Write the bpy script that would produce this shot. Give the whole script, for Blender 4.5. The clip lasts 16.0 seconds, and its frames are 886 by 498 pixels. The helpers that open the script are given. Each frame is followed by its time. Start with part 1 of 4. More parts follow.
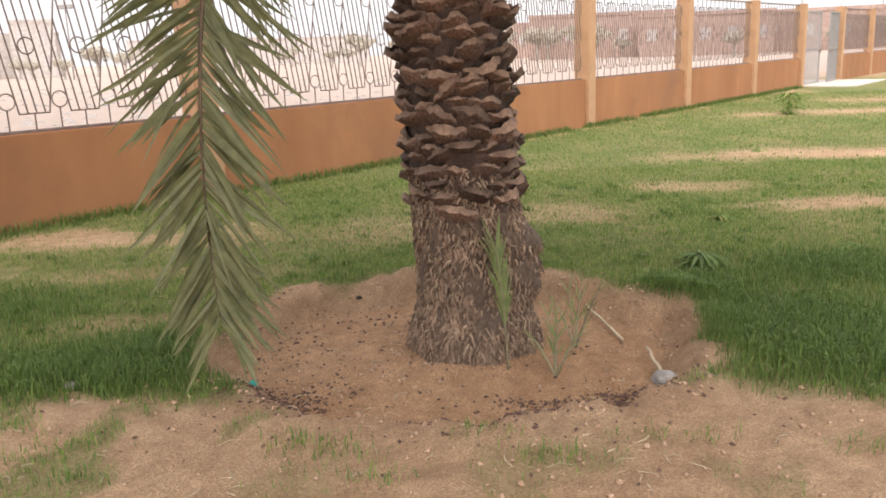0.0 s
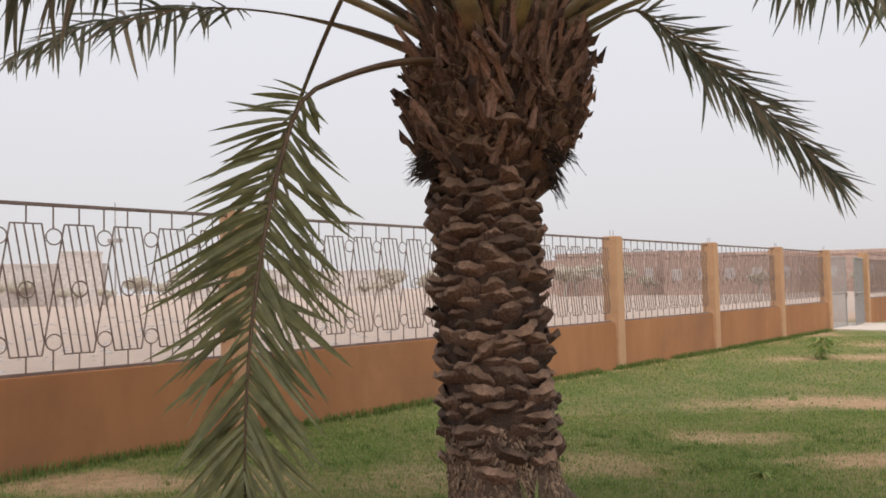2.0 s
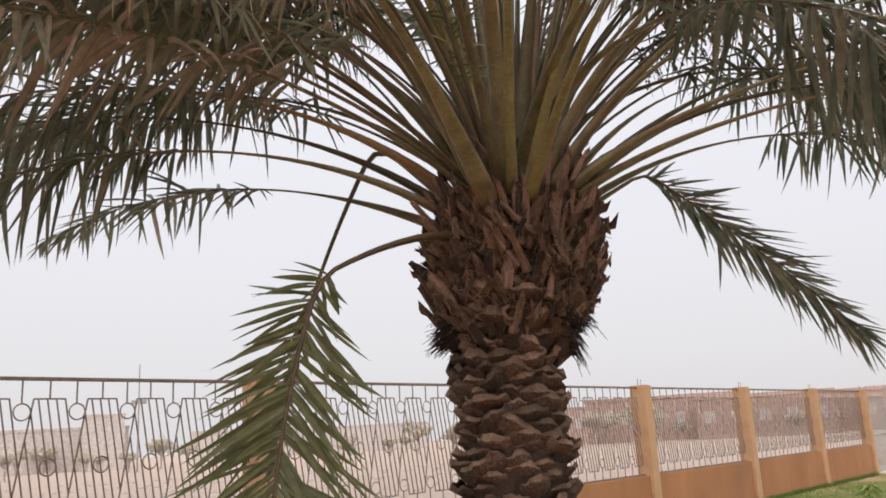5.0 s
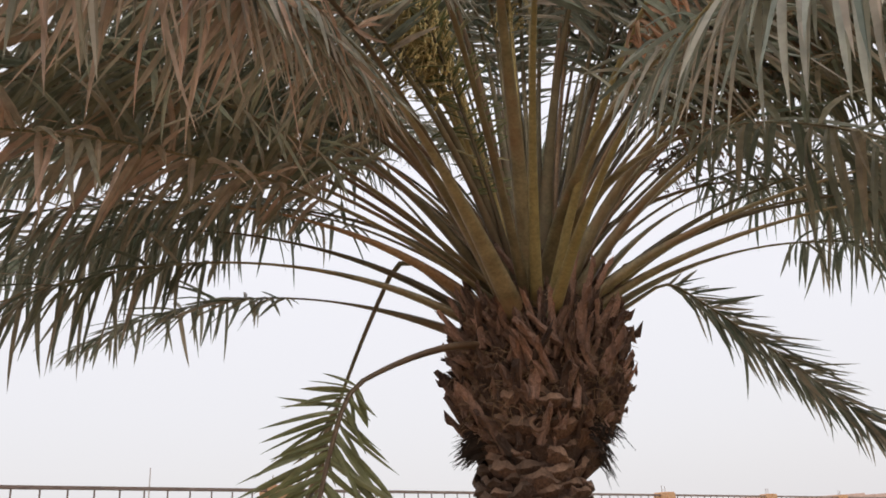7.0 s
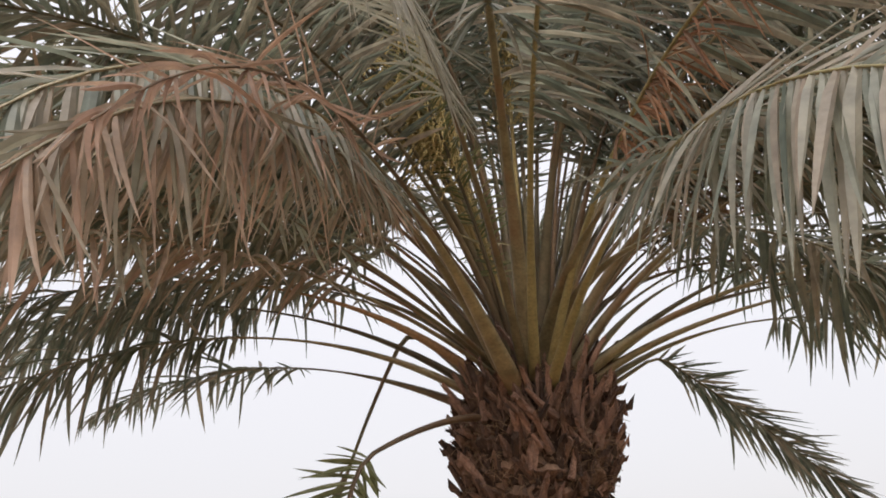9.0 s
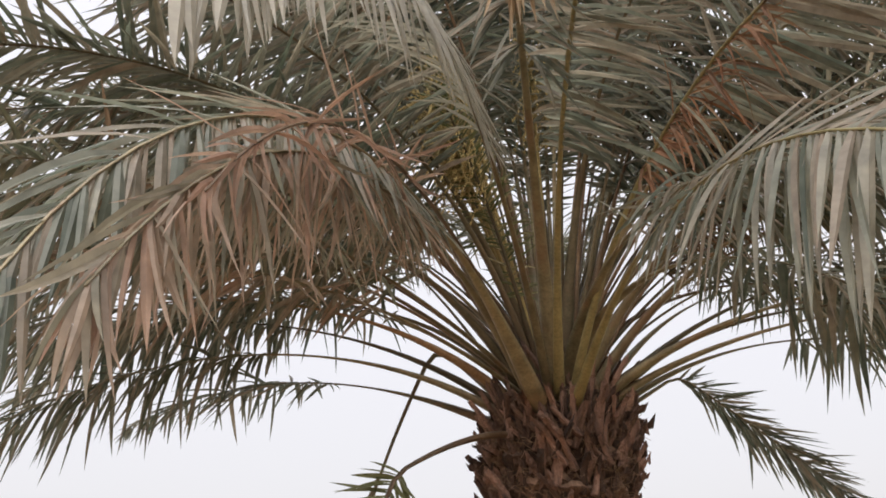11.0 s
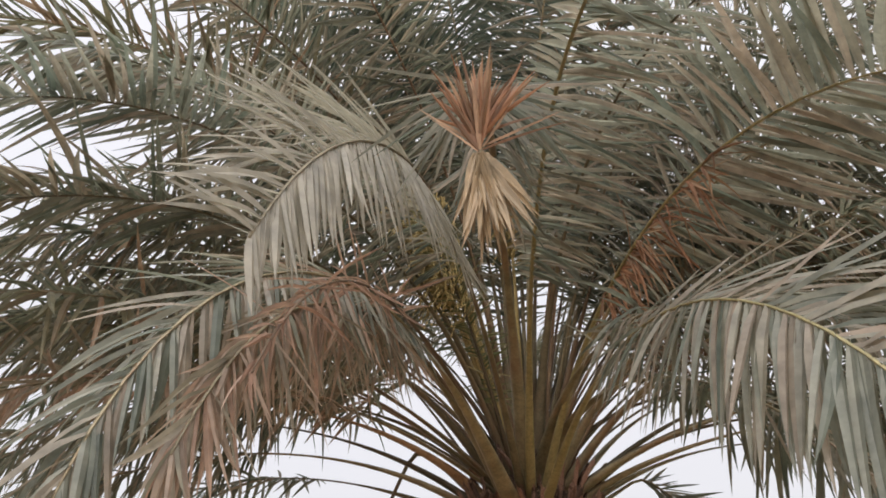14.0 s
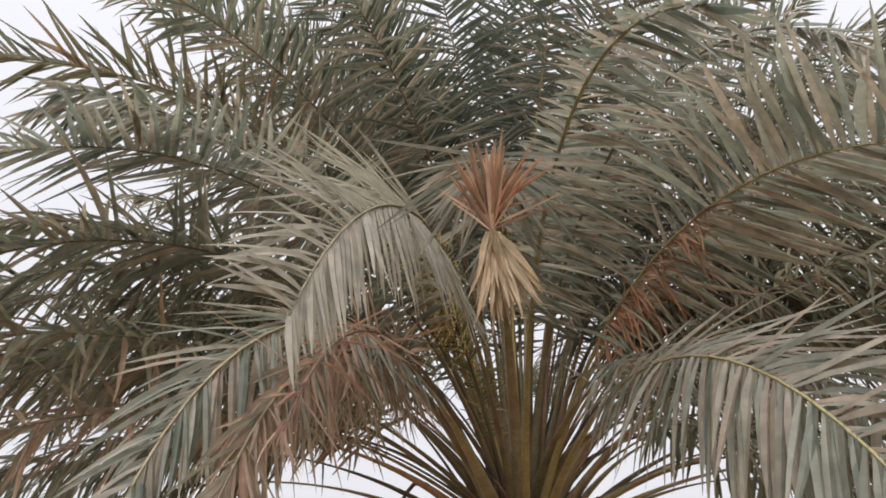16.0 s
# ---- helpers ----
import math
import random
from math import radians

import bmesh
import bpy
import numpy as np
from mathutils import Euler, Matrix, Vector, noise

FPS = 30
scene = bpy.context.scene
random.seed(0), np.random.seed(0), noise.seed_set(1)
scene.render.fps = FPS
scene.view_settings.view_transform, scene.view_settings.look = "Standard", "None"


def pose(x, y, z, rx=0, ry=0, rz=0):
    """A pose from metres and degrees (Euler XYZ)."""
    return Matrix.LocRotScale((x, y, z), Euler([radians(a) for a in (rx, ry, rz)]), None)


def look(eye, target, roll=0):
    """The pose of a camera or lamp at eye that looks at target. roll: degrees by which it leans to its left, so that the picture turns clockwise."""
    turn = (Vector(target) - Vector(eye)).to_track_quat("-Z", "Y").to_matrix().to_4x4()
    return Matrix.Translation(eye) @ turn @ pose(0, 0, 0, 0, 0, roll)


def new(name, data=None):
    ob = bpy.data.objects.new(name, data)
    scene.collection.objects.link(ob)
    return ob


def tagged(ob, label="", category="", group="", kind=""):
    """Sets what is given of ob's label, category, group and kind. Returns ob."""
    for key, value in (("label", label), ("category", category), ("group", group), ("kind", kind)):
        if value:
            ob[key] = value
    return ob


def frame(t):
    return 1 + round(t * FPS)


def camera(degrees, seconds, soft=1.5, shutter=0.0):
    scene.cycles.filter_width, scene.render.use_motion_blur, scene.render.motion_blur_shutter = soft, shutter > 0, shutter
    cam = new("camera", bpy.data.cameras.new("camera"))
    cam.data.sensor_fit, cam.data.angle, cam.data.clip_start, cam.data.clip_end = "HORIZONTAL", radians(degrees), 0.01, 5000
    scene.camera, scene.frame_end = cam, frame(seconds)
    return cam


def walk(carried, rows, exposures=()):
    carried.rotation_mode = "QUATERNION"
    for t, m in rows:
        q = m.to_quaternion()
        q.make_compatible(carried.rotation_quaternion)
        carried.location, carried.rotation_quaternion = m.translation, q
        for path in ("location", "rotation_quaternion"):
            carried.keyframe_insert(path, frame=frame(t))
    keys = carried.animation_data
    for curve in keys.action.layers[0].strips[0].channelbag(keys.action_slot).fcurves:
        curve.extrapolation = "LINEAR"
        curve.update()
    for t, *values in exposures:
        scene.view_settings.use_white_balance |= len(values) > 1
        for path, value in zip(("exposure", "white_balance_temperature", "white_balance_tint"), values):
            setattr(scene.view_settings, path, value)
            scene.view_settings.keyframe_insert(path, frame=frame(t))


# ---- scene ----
cam = camera(56.04, 16.0, soft=1.75)
METRES, EYE, TILT, LEAN, TURN = 2.05, 1.5, -13.27, 2.11, 0.0
ROWS = [
    (0.0, 0.0, 0.0, 0.0, 0.0, 0.0, -0.0),
    (0.5, -0.0135, -0.0045, 0.0176, 0.44, 2.94, -0.47),
    (1.0, -0.0245, -0.0138, 0.0307, 1.15, 6.97, -1.0),
    (1.5, -0.0318, -0.0174, 0.0429, 1.51, 10.42, -1.37),
    (2.0, -0.0252, -0.0399, 0.0614, 1.76, 15.84, -1.28),
    (2.5, -0.0172, -0.0586, 0.0719, 2.08, 19.27, -0.94),
    (3.0, -0.0075, -0.0698, 0.0737, 2.56, 20.34, -0.31),
    (5.5, -0.02, -0.0651, 0.1222, 4.38, 28.04, 0.22),
    (6.0, -0.0253, -0.0808, 0.1256, 4.74, 30.09, 0.33),
    (6.5, -0.0399, -0.0895, 0.1287, 4.79, 31.64, 0.11),
    (7.0, -0.0434, -0.1017, 0.123, 4.95, 32.86, -0.18),
    (7.5, -0.031, -0.134, 0.1231, 5.24, 34.4, -0.31),
    (8.0, 0.0027, -0.1883, 0.1165, 5.74, 35.12, -0.27),
    (8.5, 0.0044, -0.242, 0.1004, 5.46, 35.87, -0.4),
    (9.0, -0.0382, -0.2935, 0.0938, 4.83, 36.27, -0.48),
    (11.5, -0.0707, -0.4296, 0.0606, 5.7, 37.41, -1.96),
    (12.0, -0.0471, -0.4798, 0.0488, 6.33, 38.38, -2.51),
    (12.5, -0.0553, -0.5256, 0.0372, 6.74, 39.96, -3.01),
    (13.0, -0.0818, -0.5632, 0.0246, 5.5, 41.08, -2.37),
    (13.5, -0.087, -0.6041, 0.008, 4.01, 41.71, -1.54),
    (14.0, -0.0522, -0.65, 0.0047, 3.8, 42.16, -1.36),
    (14.5, -0.0524, -0.6796, 0.0007, 5.75, 40.45, -1.08),
    (15.0, -0.0323, -0.7132, 0.0008, 5.46, 41.17, -0.98),
    (15.5, -0.0429, -0.7391, -0.0049, 3.47, 41.65, -1.13),
    (16.0, -0.0721, -0.7721, -0.0126, 2.73, 43.34, -1.88),
]
walk(cam, [(t, pose(0, 0, EYE, TILT, LEAN, TURN) @ pose(METRES * x, METRES * y, METRES * z, 90 + pitch, roll, yaw)) for t, x, y, z, yaw, pitch, roll in ROWS], exposures=((0.0, 0.46), (0.5, 0.1), (1.5, -0.26), (5.5, -0.14), (9.0, -0.06), (12.5, -0.1), (16.0, -0.16)))

# ---- world, sun ----
world = bpy.data.worlds.new("hazy_sky")
scene.world = world
world.use_nodes = True
wn, wl = world.node_tree.nodes, world.node_tree.links
sky = wn.new("ShaderNodeTexSky")
sky.sky_type, sky.sun_disc = "NISHITA", False
sky.sun_elevation, sky.sun_rotation = radians(61), radians(176)
sky.dust_density = 6.0
bg_sky, bg_haze, bg_mix = wn["Background"], wn.new("ShaderNodeBackground"), wn.new("ShaderNodeAddShader")
wl.new(sky.outputs[0], bg_sky.inputs[0])
bg_sky.inputs[1].default_value = 0.03
dust, dust_up, dust_tone = wn.new("ShaderNodeTexCoord"), wn.new("ShaderNodeSeparateXYZ"), wn.new("ShaderNodeValToRGB")
wl.new(dust.outputs["Generated"], dust_up.inputs[0])
wl.new(dust_up.outputs["Z"], dust_tone.inputs[0])
dust_tone.color_ramp.elements[0].color, dust_tone.color_ramp.elements[1].color = (0.75, 0.73, 0.745, 1), (0.95, 0.935, 0.985, 1)
dust_tone.color_ramp.elements[1].position = 0.7
wl.new(dust_tone.outputs[0], bg_haze.inputs[0])
bg_haze.inputs[1].default_value = 1.08
wl.new(bg_sky.outputs[0], bg_mix.inputs[0])
wl.new(bg_haze.outputs[0], bg_mix.inputs[1])
wl.new(bg_mix.outputs[0], wn["World Output"].inputs[0])
sun = new("sun", bpy.data.lights.new("sun", "SUN"))
sun.data.energy, sun.data.angle, sun.data.color = 3.6, radians(80), (1.0, 0.93, 0.86)
sun.matrix_world = look((0.5, -6.5, 12), (0, 0, 0))


# ---- materials ----
def material(name, build):
    m = bpy.data.materials.new(name)
    m.use_nodes = True
    build(m.node_tree.nodes, m.node_tree.links, m.node_tree.nodes["Principled BSDF"])
    return m


def noise_node(n, l, scale, detail=4, coords="Object", rough=0.6, stretch=None):
    c = n.new("ShaderNodeTexCoord")
    t = n.new("ShaderNodeTexNoise")
    t.inputs["Scale"].default_value, t.inputs["Detail"].default_value, t.inputs["Roughness"].default_value = scale, detail, rough
    if stretch:
        mp = n.new("ShaderNodeMapping")
        mp.inputs["Scale"].default_value = stretch
        l.new(c.outputs[coords], mp.inputs[0])
        l.new(mp.outputs[0], t.inputs[0])
    else:
        l.new(c.outputs[coords], t.inputs[0])
    return t


def ramp(n, l, source, stops):
    r = n.new("ShaderNodeValToRGB")
    el = r.color_ramp.elements
    while len(el) < len(stops):
        el.new(0.5)
    for e, (p, c) in zip(el, stops):
        e.position, e.color = p, (*c, 1)
    l.new(source, r.inputs[0])
    return r


def mix(n, l, fac, a, b, mode="MIX"):
    m = n.new("ShaderNodeMix")
    m.data_type, m.blend_type = "RGBA", mode
    for sock, v in ((m.inputs[0], fac), (m.inputs[6], a), (m.inputs[7], b)):
        if isinstance(v, (int, float)):
            sock.default_value = v
        elif isinstance(v, tuple):
            sock.default_value = (*v, 1)
        else:
            l.new(v, sock)
    return m.outputs[2]


def bump(n, l, b, height, strength, dist=0.01):
    k = n.new("ShaderNodeBump")
    k.inputs["Strength"].default_value, k.inputs["Distance"].default_value = strength, dist
    l.new(height, k.inputs["Height"])
    l.new(k.outputs[0], b.inputs["Normal"])


def surface(name, dark, light, scale, rough=0.85, stain=None, fine=120, bumpy=0.3, dist=0.004, stretch=None, metal=0.0, vary=0.0):
    def build(n, l, b):
        a = noise_node(n, l, scale, 5, stretch=stretch)
        c = ramp(n, l, a.outputs[0], [(0.3, dark), (0.7, light)]).outputs[0]
        f = noise_node(n, l, fine, 3)
        g = ramp(n, l, f.outputs[0], [(0.3, (0.75, 0.75, 0.75)), (0.7, (1.15, 1.15, 1.15))]).outputs[0]
        c = mix(n, l, 1.0, c, g, "MULTIPLY")
        if stain:
            s = noise_node(n, l, scale * 0.3, 6, rough=0.7)
            k = ramp(n, l, s.outputs[0], [(0.5, (0, 0, 0)), (0.72, (1, 1, 1))])
            c = mix(n, l, k.outputs[0], c, stain)
        if vary:
            o = n.new("ShaderNodeObjectInfo")
            v = ramp(n, l, o.outputs["Random"], [(0, (1 - vary,) * 3), (1, (1 + vary,) * 3)]).outputs[0]
            c = mix(n, l, 1.0, c, v, "MULTIPLY")
        l.new(c, b.inputs["Base Color"])
        b.inputs["Roughness"].default_value, b.inputs["Metallic"].default_value = rough, metal
        bump(n, l, b, f.outputs[0], bumpy, dist)
    return material(name, build)


def leaf_material(name, tones, rough=0.45, through_light=0.3):
    """Palm leaflets: each blade has its own tone; some light passes through."""
    def build(n, l, b):
        g = n.new("ShaderNodeNewGeometry")
        c = ramp(n, l, g.outputs["Random Per Island"], [(i / (len(tones) - 1), t) for i, t in enumerate(tones)]).outputs[0]
        a = noise_node(n, l, 14, 4)
        c = mix(n, l, 1.0, c, ramp(n, l, a.outputs[0], [(0.3, (0.92, 0.92, 0.92)), (0.7, (1.6, 1.54, 1.5))]).outputs[0], "MULTIPLY")
        l.new(c, b.inputs["Base Color"])
        b.inputs["Roughness"].default_value = rough
        b.inputs["Specular IOR Level"].default_value = 0.4
        tr, ms = n.new("ShaderNodeBsdfTranslucent"), n.new("ShaderNodeMixShader")
        l.new(mix(n, l, 1.0, c, (1.0, 1.03, 0.95), "MULTIPLY"), tr.inputs[0])
        ms.inputs[0].default_value = through_light
        l.new(b.outputs[0], ms.inputs[1])
        l.new(tr.outputs[0], ms.inputs[2])
        l.new(ms.outputs[0], n["Material Output"].inputs[0])
    return material(name, build)


def ground_build(n, l, b):
    """Sand, with turf where the turf layer says so."""
    at = n.new("ShaderNodeAttribute")
    at.attribute_name = "turf"
    big, mid, fine = noise_node(n, l, 0.9, 6), noise_node(n, l, 7, 6, rough=0.7), noise_node(n, l, 90, 4, rough=0.7)
    sand = ramp(n, l, big.outputs[0], [(0.3, (0.53, 0.34, 0.208)), (0.7, (0.68, 0.475, 0.31))]).outputs[0]
    sand = mix(n, l, 1.0, sand, ramp(n, l, mid.outputs[0], [(0.3, (0.7, 0.67, 0.65)), (0.7, (1.14, 1.13, 1.13))]).outputs[0], "MULTIPLY")
    sand = mix(n, l, 1.0, sand, ramp(n, l, fine.outputs[0], [(0.3, (0.6, 0.59, 0.58)), (0.7, (1.2, 1.2, 1.2))]).outputs[0], "MULTIPLY")
    turf = ramp(n, l, mid.outputs[0], [(0.3, (0.10, 0.15, 0.042)), (0.7, (0.22, 0.24, 0.09))]).outputs[0]
    turf = mix(n, l, 1.0, turf, ramp(n, l, fine.outputs[0], [(0.3, (0.6, 0.6, 0.6)), (0.7, (1.3, 1.3, 1.3))]).outputs[0], "MULTIPLY")
    dry = noise_node(n, l, 0.55, 5, rough=0.65)
    turf = mix(n, l, ramp(n, l, dry.outputs[0], [(0.5, (0, 0, 0)), (0.68, (0.75, 0.75, 0.75))]).outputs[0], turf, (0.27, 0.24, 0.105))
    # beyond the wall the haze is mixed into the sand's colour as a grey-pink
    haze_tint = n.new("ShaderNodeAttribute")
    haze_tint.attribute_name = "haze_tint"
    sand = mix(n, l, haze_tint.outputs["Fac"], sand, mix(n, l, 0.8, sand, (0.39, 0.335, 0.305)))
    soil = n.new("ShaderNodeAttribute")
    soil.attribute_name = "loam"
    sand = mix(n, l, soil.outputs["Fac"], sand, mix(n, l, 1.0, sand, (1.0, 0.93, 0.87), "MULTIPLY"))
    l.new(mix(n, l, at.outputs["Fac"], sand, turf), b.inputs["Base Color"])
    b.inputs["Roughness"].default_value = 0.95
    b.inputs["Specular IOR Level"].default_value = 0.1
    bump(n, l, b, mix(n, l, 0.5, mid.outputs[0], fine.outputs[0]), 1.0, 0.07)


GROUND = material("sand_and_turf", ground_build)
GRASS = leaf_material("grass_blades", [(0.075, 0.14, 0.027), (0.115, 0.185, 0.042), (0.17, 0.225, 0.058), (0.29, 0.27, 0.11)], 0.6, 0.4)
GRASS_LUSH = leaf_material("lush_grass_blades", [(0.058, 0.105, 0.021), (0.085, 0.138, 0.03), (0.12, 0.165, 0.042)], 0.55, 0.3)
LEAF = leaf_material("palm_leaf", [(0.10, 0.122, 0.095), (0.145, 0.16, 0.127), (0.20, 0.20, 0.163), (0.28, 0.24, 0.19)], 0.33, 0.56)
LEAF_PALE = leaf_material("pale_palm_leaf", [(0.11, 0.138, 0.118), (0.185, 0.207, 0.18), (0.265, 0.278, 0.242), (0.29, 0.25, 0.21), (0.16, 0.178, 0.152)], 0.36, 0.44)
LEAF_GREEN = leaf_material("green_palm_leaf", [(0.075, 0.10, 0.045), (0.11, 0.132, 0.062), (0.165, 0.172, 0.088), (0.29, 0.255, 0.15)], 0.36, 0.36)
LEAF_MIX = leaf_material("half_dry_palm_leaf", [(0.195, 0.205, 0.165), (0.30, 0.245, 0.20), (0.40, 0.315, 0.26), (0.22, 0.225, 0.182), (0.33, 0.245, 0.20), (0.24, 0.24, 0.195), (0.44, 0.31, 0.255), (0.19, 0.20, 0.158)], 0.45, 0.5)
LEAF_OLIVE = leaf_material("olive_palm_leaf", [(0.13, 0.14, 0.098), (0.185, 0.175, 0.12), (0.135, 0.152, 0.115), (0.27, 0.195, 0.14)], 0.4, 0.48)
LEAF_DRY = leaf_material("dry_palm_leaf", [(0.25, 0.195, 0.12), (0.33, 0.265, 0.18), (0.21, 0.17, 0.11), (0.40, 0.32, 0.22)], 0.5)
LEAF_DEEP = leaf_material("deep_green_palm_leaf", [(0.075, 0.105, 0.085), (0.115, 0.14, 0.115), (0.16, 0.178, 0.15)], 0.36, 0.5)
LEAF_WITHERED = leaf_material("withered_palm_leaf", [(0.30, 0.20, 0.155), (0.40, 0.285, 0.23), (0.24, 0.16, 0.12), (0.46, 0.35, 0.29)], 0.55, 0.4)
LEAF_BROWN = leaf_material("browned_palm_leaf", [(0.16, 0.142, 0.095), (0.23, 0.17, 0.115), (0.145, 0.145, 0.105), (0.28, 0.19, 0.135), (0.18, 0.155, 0.105)], 0.45, 0.44)
STALK_BROWN = surface("browned_leaf_stalk", (0.12, 0.082, 0.05), (0.25, 0.175, 0.108), 7, 0.5, (0.14, 0.085, 0.055), fine=60, bumpy=0.2, vary=0.4)
LEAF_RUST = leaf_material("rusty_palm_leaf", [(0.20, 0.10, 0.055), (0.28, 0.155, 0.09), (0.12, 0.07, 0.042), (0.33, 0.22, 0.14), (0.17, 0.11, 0.06)], 0.6, 0.35)
STALK = surface("green_leaf_stalk", (0.12, 0.105, 0.062), (0.26, 0.225, 0.138), 7, 0.42, (0.18, 0.11, 0.065), fine=60, bumpy=0.15, vary=0.55)
STALK_DRY = surface("dry_leaf_stalk", (0.24, 0.14, 0.07), (0.38, 0.25, 0.14), 9, 0.7, fine=60)
STALK_YELLOW = surface("yellow_leaf_stalk", (0.24, 0.21, 0.10), (0.36, 0.32, 0.16), 9, 0.42, fine=60, bumpy=0.15)
BARK = surface("palm_bark", (0.04, 0.026, 0.02), (0.11, 0.068, 0.05), 12, 0.95, fine=70, bumpy=0.8, dist=0.02, stretch=(1, 1, 0.4))
ROOT_BED = surface("matted_root_bark", (0.085, 0.058, 0.043), (0.18, 0.13, 0.096), 26, 0.95, fine=80, bumpy=0.9, dist=0.02, stretch=(1, 1, 0.5))
BOOT = surface("leaf_base_wood", (0.05, 0.032, 0.025), (0.205, 0.122, 0.086), 22, 0.9, (0.06, 0.037, 0.03), fine=45, bumpy=1.0, dist=0.022, stretch=(3.0, 3.0, 0.35), vary=0.5)
SHEATH = surface("leaf_sheath_wood", (0.085, 0.054, 0.044), (0.27, 0.165, 0.122), 14, 0.9, (0.05, 0.03, 0.025), fine=70, bumpy=1.0, dist=0.02, stretch=(1.8, 1.8, 0.3), vary=0.75)
BOOT_CUT = surface("leaf_base_cut_face", (0.095, 0.06, 0.045), (0.27, 0.178, 0.126), 16, 0.9, (0.12, 0.074, 0.055), fine=120, bumpy=0.7, vary=0.45)
FIBRE = surface("dark_palm_fibre", (0.02, 0.016, 0.014), (0.05, 0.035, 0.028), 20, 0.95)
ROOT = leaf_material("dead_root_mat", [(0.085, 0.056, 0.04), (0.145, 0.10, 0.071), (0.205, 0.148, 0.106), (0.29, 0.22, 0.16)], 0.9, 0.0)
PLASTER = surface("ochre_wall_paint", (0.30, 0.13, 0.054), (0.40, 0.185, 0.08), 1.4, 0.85, (0.25, 0.12, 0.06), fine=150, bumpy=0.25, stretch=(1, 1, 0.25))
PILLAR_PAINT = surface("pale_ochre_pillar_paint", (0.43, 0.25, 0.138), (0.52, 0.315, 0.18), 2.5, 0.85, (0.38, 0.20, 0.10), fine=150, bumpy=0.2)
IRON = surface("brown_painted_iron", (0.16, 0.115, 0.10), (0.25, 0.19, 0.17), 8, 0.55, fine=200, bumpy=0.1, metal=0.2)
IRON_GREY = surface("grey_painted_iron", (0.27, 0.255, 0.25), (0.37, 0.35, 0.34), 8, 0.5, fine=200, bumpy=0.1, metal=0.1)
STONE = surface("grey_stone", (0.2, 0.18, 0.17), (0.36, 0.33, 0.31), 14, 0.9)
CLOD = surface("sandy_clod", (0.33, 0.205, 0.13), (0.48, 0.325, 0.22), 9, 0.95, fine=90, bumpy=0.5)
TWIG = surface("bleached_stick", (0.40, 0.31, 0.20), (0.55, 0.45, 0.32), 12, 0.8)
DEBRIS = surface("dried_fruit_litter", (0.055, 0.028, 0.022), (0.16, 0.085, 0.06), 30, 0.8)
FRUIT = surface("yellow_fruit_strands", (0.36, 0.28, 0.11), (0.50, 0.41, 0.19), 10, 0.6)
OLD_FRUIT = surface("dry_fruit_stalk", (0.16, 0.10, 0.06), (0.28, 0.19, 0.12), 10, 0.8)
TEAL = surface("teal_plastic", (0.01, 0.22, 0.19), (0.02, 0.30, 0.26), 10, 0.4)
# far materials: distance haze is put into these pale base colours
FAR_WALL = surface("haze_pale_far_wall", (0.47, 0.425, 0.40), (0.54, 0.49, 0.46), 0.12, 0.95, fine=2)
FAR_RED = surface("haze_pale_brick_far_wall", (0.38, 0.275, 0.235), (0.47, 0.345, 0.295), 0.12, 0.95, fine=2)
FAR_DARK = surface("haze_pale_window", (0.46, 0.42, 0.41), (0.52, 0.48, 0.47), 0.5, 0.6, fine=2)
FAR_LEAF = leaf_material("haze_pale_far_leaf", [(0.36, 0.34, 0.29), (0.42, 0.40, 0.35), (0.48, 0.45, 0.40)], 0.9, 0.2)
FAR_BARK = surface("haze_pale_far_bark", (0.42, 0.38, 0.34), (0.5, 0.46, 0.42), 2, 0.95, fine=5)
CONCRETE = surface("pale_concrete", (0.45, 0.39, 0.33), (0.56, 0.5, 0.44), 3, 0.9)


# ---- mesh helpers ----
def link(name, me, mats, parent=None, label="", kind=""):
    ob = new(name, me)
    for m in mats if isinstance(mats, (list, tuple)) else [mats]:
        if m and m.name not in [x.name for x in me.materials if x]:
            me.materials.append(m)
    if parent:
        ob.parent = parent
    return tagged(ob, label, "", "", kind)


def mesh(name, verts, faces, smooth=False):
    me = bpy.data.meshes.new(name)
    me.from_pydata([tuple(v) for v in verts], [], [tuple(f) for f in faces])
    if smooth:
        me.polygons.foreach_set("use_smooth", [True] * len(me.polygons))
    me.update()
    return me


def part(name, bm, mat, parent=None, label="", kind="", smooth=False):
    me = bpy.data.meshes.new(name)
    bm.normal_update()
    bm.to_mesh(me)
    bm.free()
    if smooth:
        me.polygons.foreach_set("use_smooth", [True] * len(me.polygons))
    return link(name, me, mat, parent, label, kind)


def thing(name, m, label, category, group="", kind=""):
    ob = new(name)
    ob.empty_display_size = 0.1
    ob.matrix_world = m
    return tagged(ob, label, category, group, kind)


def box(bm, x0, y0, z0, x1, y1, z1, bevel=0.0):
    vs = [bm.verts.new(p) for p in ((x0, y0, z0), (x1, y0, z0), (x1, y1, z0), (x0, y1, z0), (x0, y0, z1), (x1, y0, z1), (x1, y1, z1), (x0, y1, z1))]
    fs = [bm.faces.new([vs[i] for i in f]) for f in ((0, 3, 2, 1), (4, 5, 6, 7), (0, 1, 5, 4), (1, 2, 6, 5), (2, 3, 7, 6), (3, 0, 4, 7))]
    if bevel:
        es = {e for f in fs for e in f.edges}
        bmesh.ops.bevel(bm, geom=list(es), offset=bevel, segments=2, affect="EDGES")


